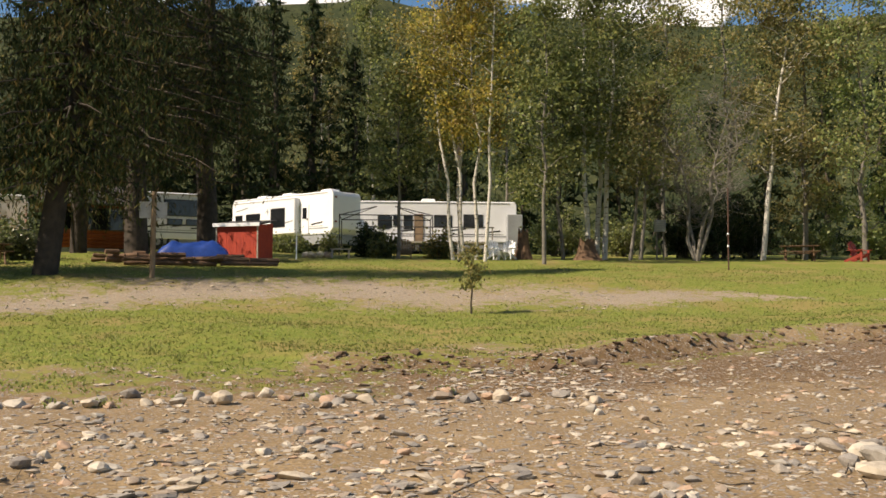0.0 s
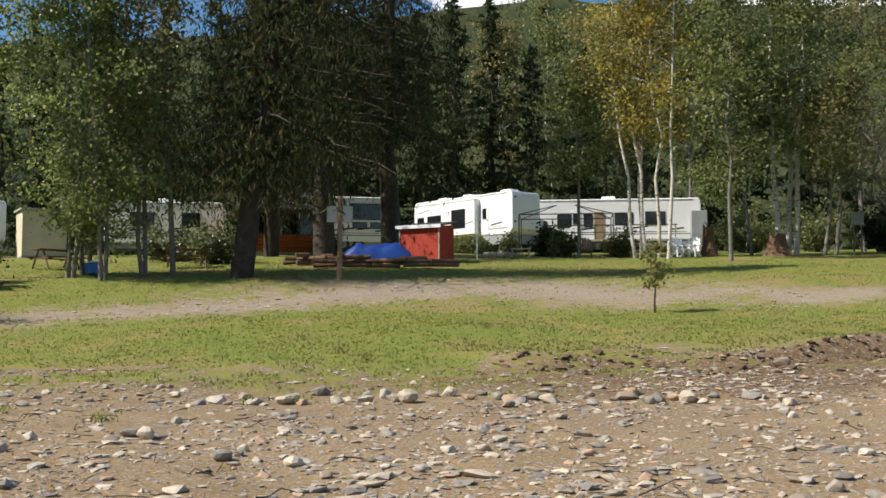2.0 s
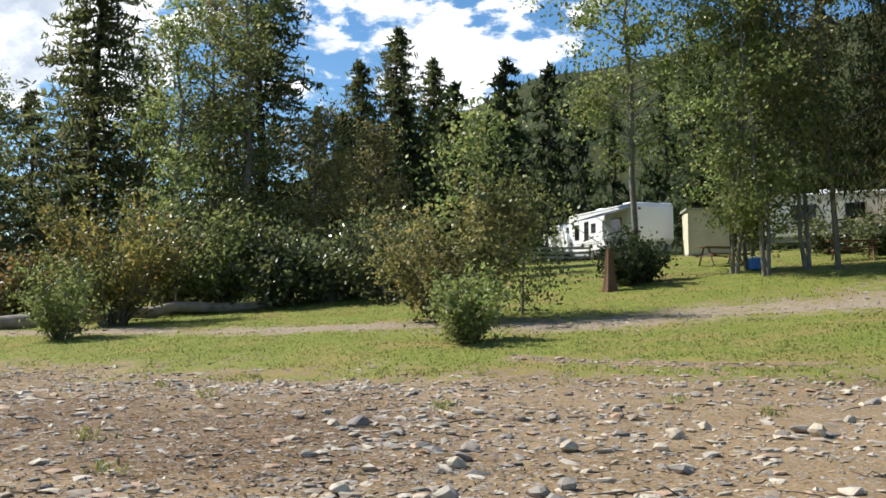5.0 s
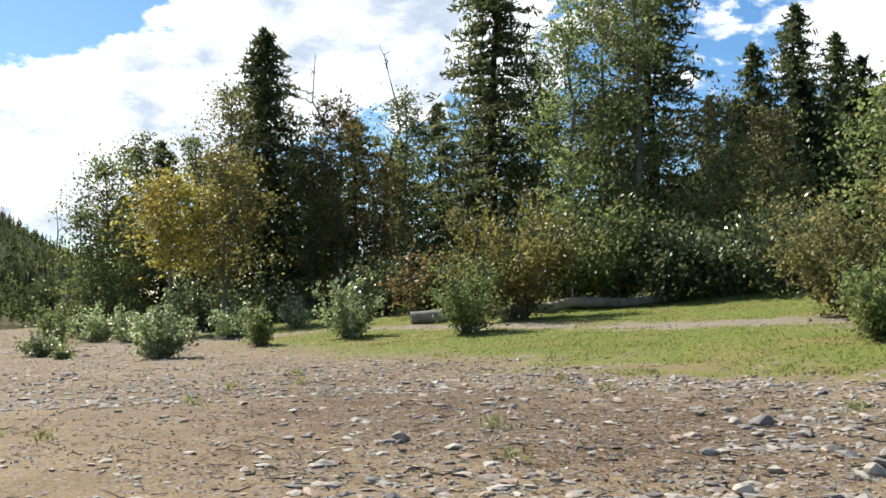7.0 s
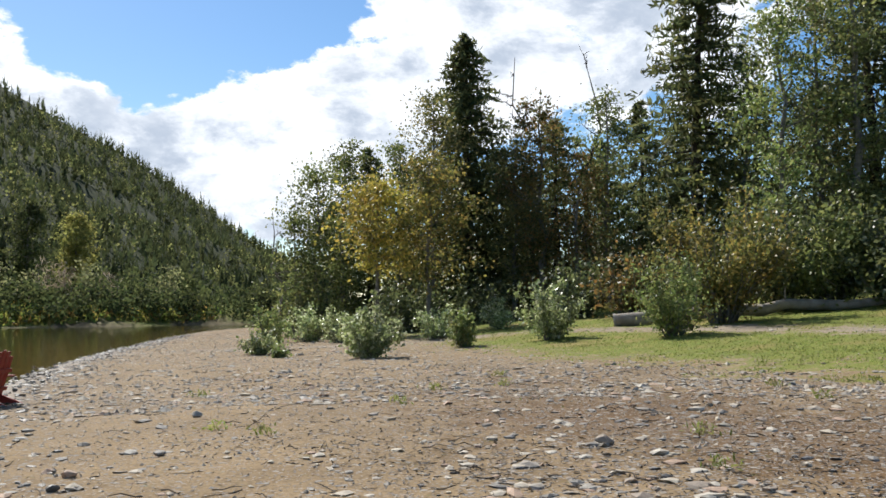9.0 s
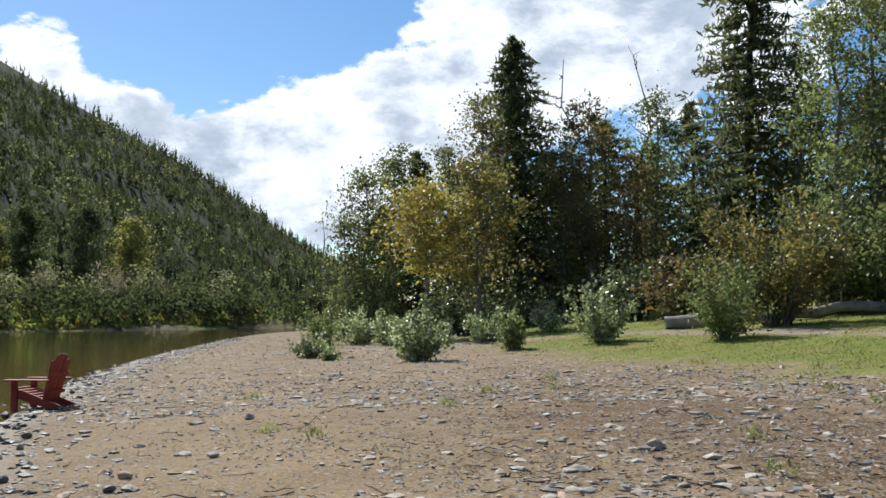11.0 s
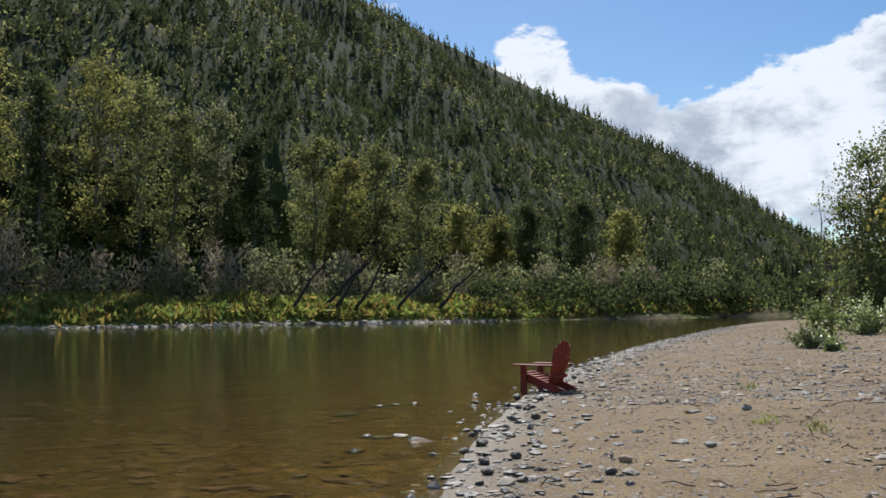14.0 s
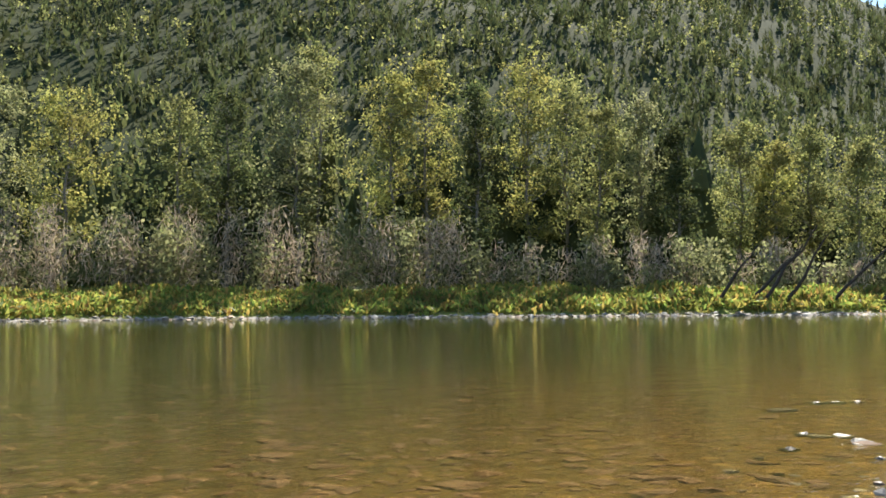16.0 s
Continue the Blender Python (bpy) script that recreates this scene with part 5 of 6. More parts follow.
def cabin(m):
    t = root("cabin", m, "small orange log cabin under dark eaves beside the cedar", "cabin")
    part("foundation", box(-2.9, 2.9, -1.9, 1.9, -0.4, 0.08), GREY, t)
    for i in range(12):
        part("log", rod((-2.85, -1.85, 0.17 + i * 0.2), (2.85, -1.85, 0.17 + i * 0.2), 0.115, sides=10), ORANGE, t)
    part("wall", box(-2.8, 2.8, -1.8, 1.8, 0.05, 2.45), ORANGE, t)
    for s in (-1, 1):
        part("roof", prism([(0, 3.55), (s * 2.4, 2.3), (s * 2.4, 2.42), (0, 3.68)], -3.3, 3.3), ROOF, t)
    part("gable_trim", prism([(-2.42, 2.28), (0, 3.54), (0, 3.7), (-2.42, 2.44)], 3.28, 3.36), RED, t)
    w = part("window", box(-2.7, 2.1, -1.99, -1.9, 1.0, 2.25, 0.02), BROWN, t)
    part("pane", box(-2.6, -0.35, -2.0, -1.985, 1.06, 2.18), DARKGLASS, w)
    part("pane", box(-0.25, 2.0, -2.0, -1.985, 1.06, 2.18), DARKGLASS, w)


cabin(spot(19.7, 55, 6) @ Matrix.Diagonal((0.74, 1, 0.95, 1)))


def red_shed(m):
    t = root("red_shed", m, "low red wooden shed with a sloping white-edged roof", "shed")
    part("floor", box(-1.2, 1.2, -0.85, 0.85, -0.25, 0.06), BROWN, t)
    for i in range(12):
        part("board", box(-1.2 + i * 0.2, -1.008 + i * 0.2, -0.86, -0.83, 0.03, 1.5), RED, t)
    for i in range(8):
        part("board", box(1.2, 1.23, -0.83 + i * 0.21, -0.63 + i * 0.21, 0.03, 1.5 + i * 0.02), RED, t)
    part("wall", box(-1.19, 1.19, -0.82, 0.84, 0.03, 1.49), RED, t)
    part("roof", prism([(-1.0, 1.47), (1.0, 1.75), (1.0, 1.83), (-1.0, 1.55)], -1.35, 1.38), ROOF, t)
    part("fascia", box(-1.36, 1.39, -1.03, -0.99, 1.42, 1.57), WHITE, t, "white fascia board")
    for x in (-1.22, 1.2):
        part("corner_board", box(x - 0.02, x + 0.06, -0.885, -0.855, 0.0, 1.5), PALEWOOD, t)


red_shed(spot(11.3, 44, -27) @ Matrix.Diagonal((0.80, 0.86, 1, 1)))


def tarp_pile(m):
    rng = np.random.default_rng(3)
    nx, ny = 30, 14
    bm = bmesh.new()
    grid = []
    for i in range(nx):
        row = []
        for j in range(ny):
            u, v = i / (nx - 1), j / (ny - 1)
            edge = min(1, 4.5 * min(u, 1 - u)) * min(1, 3.5 * min(v, 1 - v))
            z = 0.78 * edge ** 0.35 + 0.05 * math.sin(9 * u + 3 * v) * edge + 0.05 * math.sin(23 * u - 11 * v) * edge + rng.uniform(-0.02, 0.02)
            row.append(bm.verts.new(((u - 0.5) * 3.0, (v - 0.5) * 1.5, max(0.0, z))))
        grid.append(row)
    for i in range(nx - 1):
        for j in range(ny - 1):
            bm.faces.new((grid[i][j], grid[i + 1][j], grid[i + 1][j + 1], grid[i][j + 1]))
    ob = part("tarp", bm, TARP)
    for p in ob.data.polygons:
        p.use_smooth = True
    ob.matrix_world = m
    tagged(ob, "crumpled blue tarp over a pile beside the red shed", "tarp")


tarp_pile(spot(14.1, 42.5, 0, 0.02))


def log_edging(m, length, label):
    rng = np.random.default_rng(8)
    t = root("log_edging", m, label, "log pile")
    for i in range(5):
        for j in range(3 if i % 2 else 2):
            x = -length / 2 + i * length / 5 + rng.uniform(-0.1, 0.1)
            part("log", rod((x, rng.uniform(-0.35, 0.35), 0.1 + j * 0.15), (x + length / 5 * rng.uniform(0.9, 1.25), rng.uniform(-0.35, 0.35), 0.1 + j * 0.15 + rng.uniform(-0.03, 0.05)), rng.uniform(0.07, 0.12), sides=8), BROWN, t)


log_edging(spot(13.6, 39.8), 5.8, "low stack of dark logs edging the lawn")
log_edging(spot(17.6, 41.5, 6), 2.6, "short stack of dark logs beside the signpost")


def sign_post(m):
    t = root("signpost", m, "grey board seen from behind on a weathered wooden post", "sign")
    part("post", rod((0, 0, -0.4), (0.02, 0.0, 2.9), 0.095, 0.08, 10), POSTWOOD, t)
    part("board", box(-0.45, 0.45, 0.09, 0.12, 2.0, 2.56, 0.012), SIGNGREY, t, "plain grey back of a sign board")
    for z in (2.12, 2.44):
        part("bolt", rod((0.0, 0.125, z), (0.0, 0.085, z), 0.02, sides=6), METAL, t)


sign_post(spot(16.3, 34.8))


def picnic_table(m, mat, label):
    t = root("picnic_table", m, label, "picnic table", "picnic tables")
    for i in range(5):
        part("board", box(-0.9, 0.9, -0.36 + i * 0.145, -0.225 + i * 0.145, 0.72, 0.76, 0.006), mat, t)
    for s in (-1, 1):
        part("bench", box(-0.9, 0.9, s * 0.72 - 0.13, s * 0.72 + 0.13, 0.42, 0.46, 0.006), mat, t)
        for y in (-1, 1):
            part("leg", rod((s * 0.65, y * 0.62, -0.04), (s * 0.65, y * 0.18, 0.72), 0.04, sides=4), mat, t)
        part("brace", box(s * 0.65 - 0.025, s * 0.65 + 0.025, -0.8, 0.8, 0.37, 0.42), mat, t)


picnic_table(spot(24.8, 41, 10), BROWN, "dark weathered picnic table under the trees")
picnic_table(spot(-19.7, 52, 5), BROWN, "reddish-brown picnic table at the wood's edge")
picnic_table(spot(31.6, 42, 30), BROWN, "low dark picnic table on the lawn")


def lawn_chair(m, mat, label, name="adirondack_chair"):
    """A slatted garden chair with a fan back, flat arms and a sloping seat; its front faces local -y."""
    t = root(name, m, label, "chair")
    for s in (-1, 1):
        part("front_leg", box(s * 0.32 - 0.022, s * 0.32 + 0.022, -0.46, -0.34, 0.0, 0.55, 0.006), mat, t)
        bm = bmesh.new()
        prism([(-0.44, 0.26), (-0.44, 0.40), (-0.30, 0.39), (0.52, 0.09), (0.56, 0.0), (0.44, 0.0)], s * 0.275 - 0.02, s * 0.275 + 0.02, bm)
        part("side_rail", bm, mat, t)
        part("armrest", box(s * 0.36 - 0.075, s * 0.36 + 0.075, -0.56, 0.30, 0.55, 0.578, 0.008), mat, t)
        part("arm_bracket", prism([(-0.42, 0.40), (-0.42, 0.548), (-0.32, 0.548)], s * 0.345 - 0.012, s * 0.345 + 0.012), mat, t)
    for i in range(6):
        y, z = -0.42 + i * 0.095, 0.405 - i * 0.036
        part("seat_slat", box(-0.30, 0.30, y - 0.04, y + 0.04, z, z + 0.022, 0.005), mat, t)
    back = pose(0, 0.11, 0.20, -15)
    for i in range(5):
        x = (i - 2) * 0.122
        top = 0.86 - 0.03 * (i - 2) ** 2
        bm = box(x * 0.92 - 0.052, x * 0.92 + 0.052, -0.012, 0.012, 0, top, 0.006)
        for v in bm.verts:
            v.co.x += x * 0.25 * v.co.z
        bm.transform(back)
        part("back_slat", bm, mat, t)
    for z in (0.12, 0.45):
        bm = box(-0.34, 0.34, 0.013, 0.045, z, z + 0.07, 0.005)
        bm.transform(back)
        part("back_rail", bm, mat, t)
    return t


lawn_chair(spot(105.6, 19.4, 240, -0.05), CHAIRRED, "dark red wooden adirondack chair facing the river among wet stones")
lawn_chair(spot(-22.6, 53, 60), CHAIRRED, "red wooden adirondack chair at the wood's edge")
lawn_chair(spot(2.2, 50.5, 0), POSTWOOD, "brown wooden garden chair before the trailer")
lawn_chair(spot(-3.0, 50, 30), WHITE, "white garden chair beside the birches", "garden_chair")
lawn_chair(spot(-3.7, 50, -20), WHITE, "white garden chair beside the birches", "garden_chair")


def rail_fence(m, length):
    t = root("rail_fence", m, "weathered grey wooden rail fence by the trailer", "fence")
    n = int(length / 1.6) + 1
    for i in range(n):
        x = -length / 2 + i * length / (n - 1)
        part("post", box(x - 0.05, x + 0.05, -0.05, 0.05, -0.3, 1.1), PALEWOOD, t)
    for z in (0.3, 0.58, 0.86):
        for i in range(n - 1):
            x = -length / 2 + i * length / (n - 1)
            part("rail", box(x + 0.0, x + length / (n - 1) - 0.01, -0.085, -0.052, z, z + 0.15), PALEWOOD, t)


rail_fence(spot(41.6, 60, 8), 6.0)


def gazebo_frame(m):
    t = root("canopy_frame", m, "dark bare metal canopy frame on the lawn", "canopy frame")
    for x in (-2.6, 2.6):
        for y in (-1.4, 1.4):
            part("post", rod((x, y, -0.1), (x, y, 2.2), 0.035, sides=6), DARKMETAL, t)
            part("roof_bar", rod((x, y, 2.2), (x * 0.2, 0, 2.85), 0.025, sides=6), DARKMETAL, t)
        part("side_bar", rod((x, -1.4, 2.2), (x, 1.4, 2.2), 0.03, sides=6), DARKMETAL, t)
    for y in (-1.4, 1.4):
        part("front_bar", rod((-2.6, y, 2.2), (2.6, y, 2.2), 0.03, sides=6), DARKMETAL, t)


gazebo_frame(spot(3.3, 57, 0))


def tall_pole(m):
    t = root("pole", m, "thin rusty iron pole with two white bands on the turf", "pole")
    part("shaft", rod((0, 0, -0.3), (0.02, 0, 3.5), 0.035, 0.028), RUSTY, t)
    for z in (0.98, 1.5):
        part("band", rod((0, 0, z), (0, 0, z + 0.07), 0.045), WHITE, t)


tall_pole(spot(-16.0, 44))


def notice_post(m):
    t = root("notice_board", m, "small grey notice board on two thin posts", "sign")
    for x in (-0.16, 0.18):
        part("post", rod((x, 0, -0.3), (x, 0, 2.0), 0.05, sides=6), GREYBARK, t)
    part("board", box(-0.28, 0.30, -0.085, -0.052, 1.45, 2.05, 0.01), GREY, t)
    for i in range(4):
        part("writing_bar", box(-0.2, 0.22, -0.092, -0.086, 1.55 + i * 0.12, 1.585 + i * 0.12), SIGNGREY, t)


notice_post(spot(-12.3, 52))


def tree_stump(m, h, r, mat, label, seed, name="tree_stump"):
    rng = np.random.default_rng(seed)
    bm = bmesh.new()
    rings, n = 7, 14
    lo = rng.uniform(0.85, 1.15, n)
    allv = []
    for k in range(rings):
        u = k / (rings - 1)
        row = []
        for j in range(n):
            a = 2 * math.pi * j / n
            rr = r * (1 + 0.7 * (1 - u) ** 3) * lo[j] * (1 - 0.25 * u)
            zz = u * h * (1 if k < rings - 1 else rng.uniform(0.72, 1.06))
            row.append(bm.verts.new((rr * math.cos(a), rr * math.sin(a), zz - 0.12)))
        allv.append(row)
    for k in range(rings - 1):
        for j in range(n):
            bm.faces.new((allv[k][j], allv[k][(j + 1) % n], allv[k + 1][(j + 1) % n], allv[k + 1][j]))
    mid = bm.verts.new((0, 0, h * 0.7))
    for j in range(n):
        bm.faces.new((allv[-1][j], allv[-1][(j + 1) % n], mid))
    ob = part(name, bm, mat)
    ob.matrix_world = m
    tagged(ob, label, "stump")


tree_stump(spot(37.7, 35), 1.6, 0.19, BROWN, "tall broken brown stump on the lawn", 1)
tree_stump(spot(-8.2, 50), 1.2, 0.55, BROWN, "upturned dark root stump at the wood's edge", 2)
tree_stump(spot(-4.6, 51), 1.7, 0.35, BROWN, "ragged brown stump beside the birches", 3)


def fire_ring(m):
    t = root("fire_ring", m, "small ring of dark stones on the lawn", "fire ring")
    rng = np.random.default_rng(4)
    for i in range(9):
        a = i * 0.698
        bm = bmesh.new()
        bmesh.ops.create_icosphere(bm, subdivisions=2, radius=0.2, matrix=pose(0.55 * math.cos(a), 0.55 * math.sin(a), 0.12) @ Matrix.Diagonal((1.1, 0.9, 0.8, 1)))
        for v in bm.verts:
            v.co += Vector(rng.normal(size=3)) * 0.018
        part("stone", bm, STONE, t)


fire_ring(spot(7.2, 48))
bench = root("bench", spot(5.9, 48, 5), "low white plank bench on the lawn", "bench")
part("seat", box(-0.5, 0.5, -0.15, 0.15, 0.38, 0.43, 0.01), PALEWOOD, bench)
for x in (-0.4, 0.4):
    part("leg", box(x - 0.04, x + 0.04, -0.13, 0.13, -0.05, 0.38), PALEWOOD, bench)
post = root("marker_post", spot(8.4, 46), "thin white marker stake on the lawn", "stake")
part("shaft", box(-0.03, 0.03, -0.03, 0.03, -0.3, 1.2), WHITE, post)
tub = root("storage_tub", spot(29.6, 38.5, 20), "bright blue plastic tub among the aspens", "tub")
part("body", box(-0.35, 0.35, -0.25, 0.25, 0, 0.42, 0.04), BLUE, tub)
part("lid", box(-0.38, 0.38, -0.28, 0.28, 0.42, 0.48, 0.02), WHITE, tub)
for i, (az, d, h, r, n, mat, label) in enumerate([(4.3, 52, 1.9, 0.9, 1300, NEEDLE, "clipped dark green shrub before the trailer"), (3.5, 51, 1.6, 0.9, 1000, GREEN, "dark flowering shrub before the trailer"), (0.3, 52, 1.5, 0.9, 900, GOLD, "yellow-green shrub before the trailer"),
                                             (9.2, 58, 0.9, 0.8, 600, GREEN, "low hedge plant beside the trailer"), (8.2, 58, 0.9, 0.8, 600, GREEN, "low hedge plant beside the trailer"), (6.6, 57, 1.2, 0.6, 500, GREEN, "low hedge plant beside the trailer"),
                                             (-15.5, 56, 4.2, 2.4, 3000, NEEDLE, "dark evergreen brush at the wood's edge"), (-17.2, 58, 4.6, 2.4, 3000, NEEDLE, "dark evergreen brush at the wood's edge"), (-13.6, 57, 3.4, 2.0, 2000, NEEDLE, "dark evergreen brush at the wood's edge"),
                                             (-10.2, 60, 3.0, 2.4, 1800, GREEN, "shaded brush in the wood"), (-6.6, 60, 3.0, 2.4, 1800, GREEN, "shaded brush in the wood"), (-20.5, 58, 2.6, 2.2, 1600, LIGHT, "sunlit brush at the wood's edge"), (-24.0, 58, 2.6, 2.2, 1600, LIGHT, "sunlit brush at the wood's edge"),
                                             (16.9, 52, 1.3, 0.6, 500, NEEDLE, "small dark cypress by the signpost"), (22.9, 43, 2.0, 1.3, 1200, SHADY, "dark shrub behind the leaning cedar"), (25.6, 46, 1.8, 2.2, 1500, SHADY, "dark shrub before the half-hidden trailer")]):
    bush("shrub", ground_at(az, d), h, r, n, mat, label, 500 + i, leaf=0.13, clump=0.25)


# ---- the fallen log and driftwood ----
def fallen_log(az0, d0, az1, d1, r0, r1, label):
    a, b = ground_at(az0, d0), ground_at(az1, d1)
    rng = np.random.default_rng(9)
    pts = bend(rng, a + Vector((0, 0, r0 * 0.8)), b + Vector((0, 0, r1 * 0.8)), 12, 0.006)
    v, f = tubes([(pts, np.linspace(r0, r1, 12) * rng.uniform(0.93, 1.07, 12))], 14)
    t = root("fallen_log", Matrix.Translation((0, 0, 0)), label, "log")
    part("trunk", raw_mesh("trunk", v, f, LOGWOOD, True), LOGWOOD, t)
    n = Vector(pts[1] - pts[0]).normalized()
    p = Vector(pts[0])
    part("cut_end", rod(p - n * 0.03, p + n * 0.05, r0 * 0.98, sides=18), PALEWOOD, t, "pale sawn log end")
    v, f = tubes([(bend(rng, Vector(pts[7]), Vector(pts[7]) + Vector((0.2, 0, 0.7)), 4), np.linspace(0.06, 0.02, 4))], 6)
    part("branch_stub", raw_mesh("branch_stub", v, f, LOGWOOD, True), LOGWOOD, t)


fallen_log(71.4, 40.0, 57.0, 41.0, 0.29, 0.17, "long grey weathered log lying along the thicket")


# ---- stones, sticks and grass ----
def rock_shape(seed, sub=2, flat=0.6):
    rng = np.random.default_rng(seed)
    bm = bmesh.new()
    bmesh.ops.create_icosphere(bm, subdivisions=sub, radius=1.0)
    o = Vector(rng.uniform(-50, 50, 3))
    for v in bm.verts:
        n = noise.noise(v.co * 0.9 + o) * 0.35 + noise.noise(v.co * 2.2 + o) * 0.16
        v.co *= 1 + n
        # broken facets
        for k in range(5):
            d = Vector(np.random.default_rng(seed * 7 + k).normal(size=3)).normalized()
            over = v.co.dot(d) - 0.58
            if over > 0:
                v.co -= d * over * 0.85
        v.co.z *= flat
    me = bpy.data.meshes.new("rock")
    bm.to_mesh(me)
    bm.free()
    me.materials.append(STONE)
    for p in me.polygons:
        p.use_smooth = sub > 2
    return me


ROCKS = [rock_shape(i, 2, f) for i, f in enumerate((0.55, 0.7, 0.6, 0.8, 0.5, 0.65, 0.75, 0.6))]
WETROCKS = []
for me in ROCKS:
    wet_copy = me.copy()
    wet_copy.materials[0] = WETSTONE
    WETROCKS.append(wet_copy)
rng = np.random.default_rng(77)


def rock(az, d, size, k=None, sink=0.25, label="rounded grey-brown river stone on the ground", group="larger stones", shapes=None):
    p = ground_at(az, d)
    ob = new("rock", (shapes or ROCKS)[int(rng.integers(0, 8)) if k is None else k])
    s = size * rng.uniform(0.85, 1.15, 3)
    ob.matrix_world = Matrix.Translation(p + Vector((0, 0, s[2] * (0.55 - sink)))) @ pose(0, 0, 0, rng.uniform(-12, 12), rng.uniform(-12, 12), rng.uniform(0, 360)) @ Matrix.Diagonal((*s, 1))
    tagged(ob, label, "rock", group)


# the row of stones set along the edge of the turf
for az in list(np.linspace(24.0, 4.6, 27)) + list(np.linspace(2.6, -8.5, 20)):
    if rng.uniform() < 0.86:
        rock(az + rng.uniform(-0.4, 0.4), 14.7 + rng.uniform(-0.5, 0.45) + (0.5 if az < 2 else 0), rng.uniform(0.08, 0.165), label="pale stone in the row along the turf's edge", group="row of stones")
rock(-8.3, 18.6, 0.17, label="single boulder at the turf's edge")
for az, d, s in [(-22.6, 10.4, 0.16), (-23.6, 10.2, 0.21), (-22.0, 10.0, 0.13), (-21.0, 10.9, 0.15), (-23.3, 9.6, 0.19), (-25.0, 10.4, 0.2), (-23.0, 11.4, 0.13), (-24.4, 11.2, 0.14)]:
    rock(az, d, s, label="large pale stone in a heap at the gravel's edge", group="heap of stones")
# the bigger cobbles of the bar
for i in range(90):
    az, d = rng.uniform(-28, 56), rng.uniform(7.5, 15.5)
    rock(az, d, rng.uniform(0.055, 0.11), sink=0.3, label="cobble bedded in the dirt", group="cobbles")
for az, d, s in [(52.05, 11.9, 0.14), (96.9, 11.0, 0.075), (101.5, 10.2, 0.08), (94.9, 14.8, 0.08), (46.5, 9.0, 0.12), (46.0, 9.3, 0.09), (40.0, 9.8, 0.1), (72.0, 10.6, 0.1), (26.8, 11.0, 0.13), (27.6, 11.3, 0.11), (28.6, 10.8, 0.1)]:
    rock(az, d, s, sink=0.15, label="larger stone lying on the bar", group="cobbles")
# wet stones at the water's edge and in the shallows
for i in range(110):
    x = -rng.uniform(6.5, 34) if i % 3 else -rng.uniform(6.5, 20)
    off = rng.normal(0.0, 0.55) if i % 4 else -abs(rng.normal(0.8, 0.9))
    y = float(shore(x)) + off
    az, d = math.degrees(math.atan2(-x, y)), math.hypot(x, y)
    rock(az, d, rng.uniform(0.04, 0.08), sink=0.2 if off > -0.5 else -0.3, label="wet stone at the water's edge", group="wet stones", shapes=WETROCKS)

for az, d, size in [(117.0, 15.8, 0.28), (115.3, 17.0, 0.24), (114.3, 17.2, 0.2), (113.3, 17.4, 0.19), (116.0, 13.0, 0.2), (115.3, 12.8, 0.19), (114.2, 12.9, 0.17), (113.2, 12.4, 0.15), (116.8, 11.6, 0.18)]:
    rock(az, d, size * 0.85, sink=0.2, label="wet stone breaking the surface of the shallows", group="wet stones", shapes=WETROCKS)


def scatter(name, xy, size, label, mat, flat=0.36, pebble=False):
    """Many small stones in one mesh, each its own lump."""
    bm = bmesh.new()
    bmesh.ops.create_icosphere(bm, subdivisions=1, radius=1.0)
    base = np.array([v.co[:] for v in bm.verts])
    tri = np.array([[v.index for v in f.verts] for f in bm.faces])
    bm.free()
    if pebble:
        base = np.array([(1, 0, 0), (0, 1, 0), (-1, 0, 0), (0, -1, 0), (0.1, 0.1, 1), (0, 0, -1)], float)
        tri = np.array([(k, (k + 1) % 4, 4) for k in range(4)] + [((k + 1) % 4, k, 5) for k in range(4)])
    n = len(xy)
    s = size[:, None] * rng.uniform(0.6, 1.25, (n, 3)) * np.array([1.15, 0.9, flat])
    v = base[None] * (1 + rng.uniform(-0.42, 0.42, (n, len(base), 1))) * s[:, None]
    a = rng.uniform(0, 6.28, n)
    x = v[..., 0] * np.cos(a)[:, None] - v[..., 1] * np.sin(a)[:, None]
    y = v[..., 0] * np.sin(a)[:, None] + v[..., 1] * np.cos(a)[:, None]
    z = v[..., 2] + (height(xy[:, 0], xy[:, 1]) + s[:, 2] * 0.25)[:, None] + x * rng.uniform(-0.2, 0.2, (n, 1))
    V = np.stack([x + xy[:, :1], y + xy[:, 1:], z], -1).reshape(-1, 3)
    F = (tri[None] + (np.arange(n) * len(base))[:, None, None]).reshape(-1, 3)
    tagged(new(name, raw_mesh(name, V, F, mat, False)), label, "gravel", kind="stuff")


def polar(n, az0, az1, d0, d1, power=1.0):
    a = np.radians(rng.uniform(az0, az1, n))
    d = d0 + (d1 - d0) * rng.uniform(0, 1, n) ** power
    return np.stack([-d * np.sin(a), d * np.cos(a)], -1)


xy = polar(28000, -31, 118, 6.0, 24, 1.15)
turf, track = turf_amount(xy[:, 0], xy[:, 1])
az = np.degrees(np.arctan2(-xy[:, 0], xy[:, 1]))
dens = np.interp(az, [-30, 50, 70, 90, 118], [1.0, 0.9, 0.4, 0.12, 0.1]) * np.clip(0.55 + 0.6 * ripple(xy[:, 0], xy[:, 1], 0.8, 2.0), 0.12, 1)
keep = (rng.uniform(0, 1, len(xy)) < dens) & (turf < 0.35) & (xy[:, 1] > shore(xy[:, 0]) - 0.3)
xy = xy[keep]
scatter("gravel", xy, np.exp(rng.normal(np.log(0.040), 0.48, len(xy))).clip(0.012, 0.1), "loose mixed river stones bedded in brown dirt", STONE)
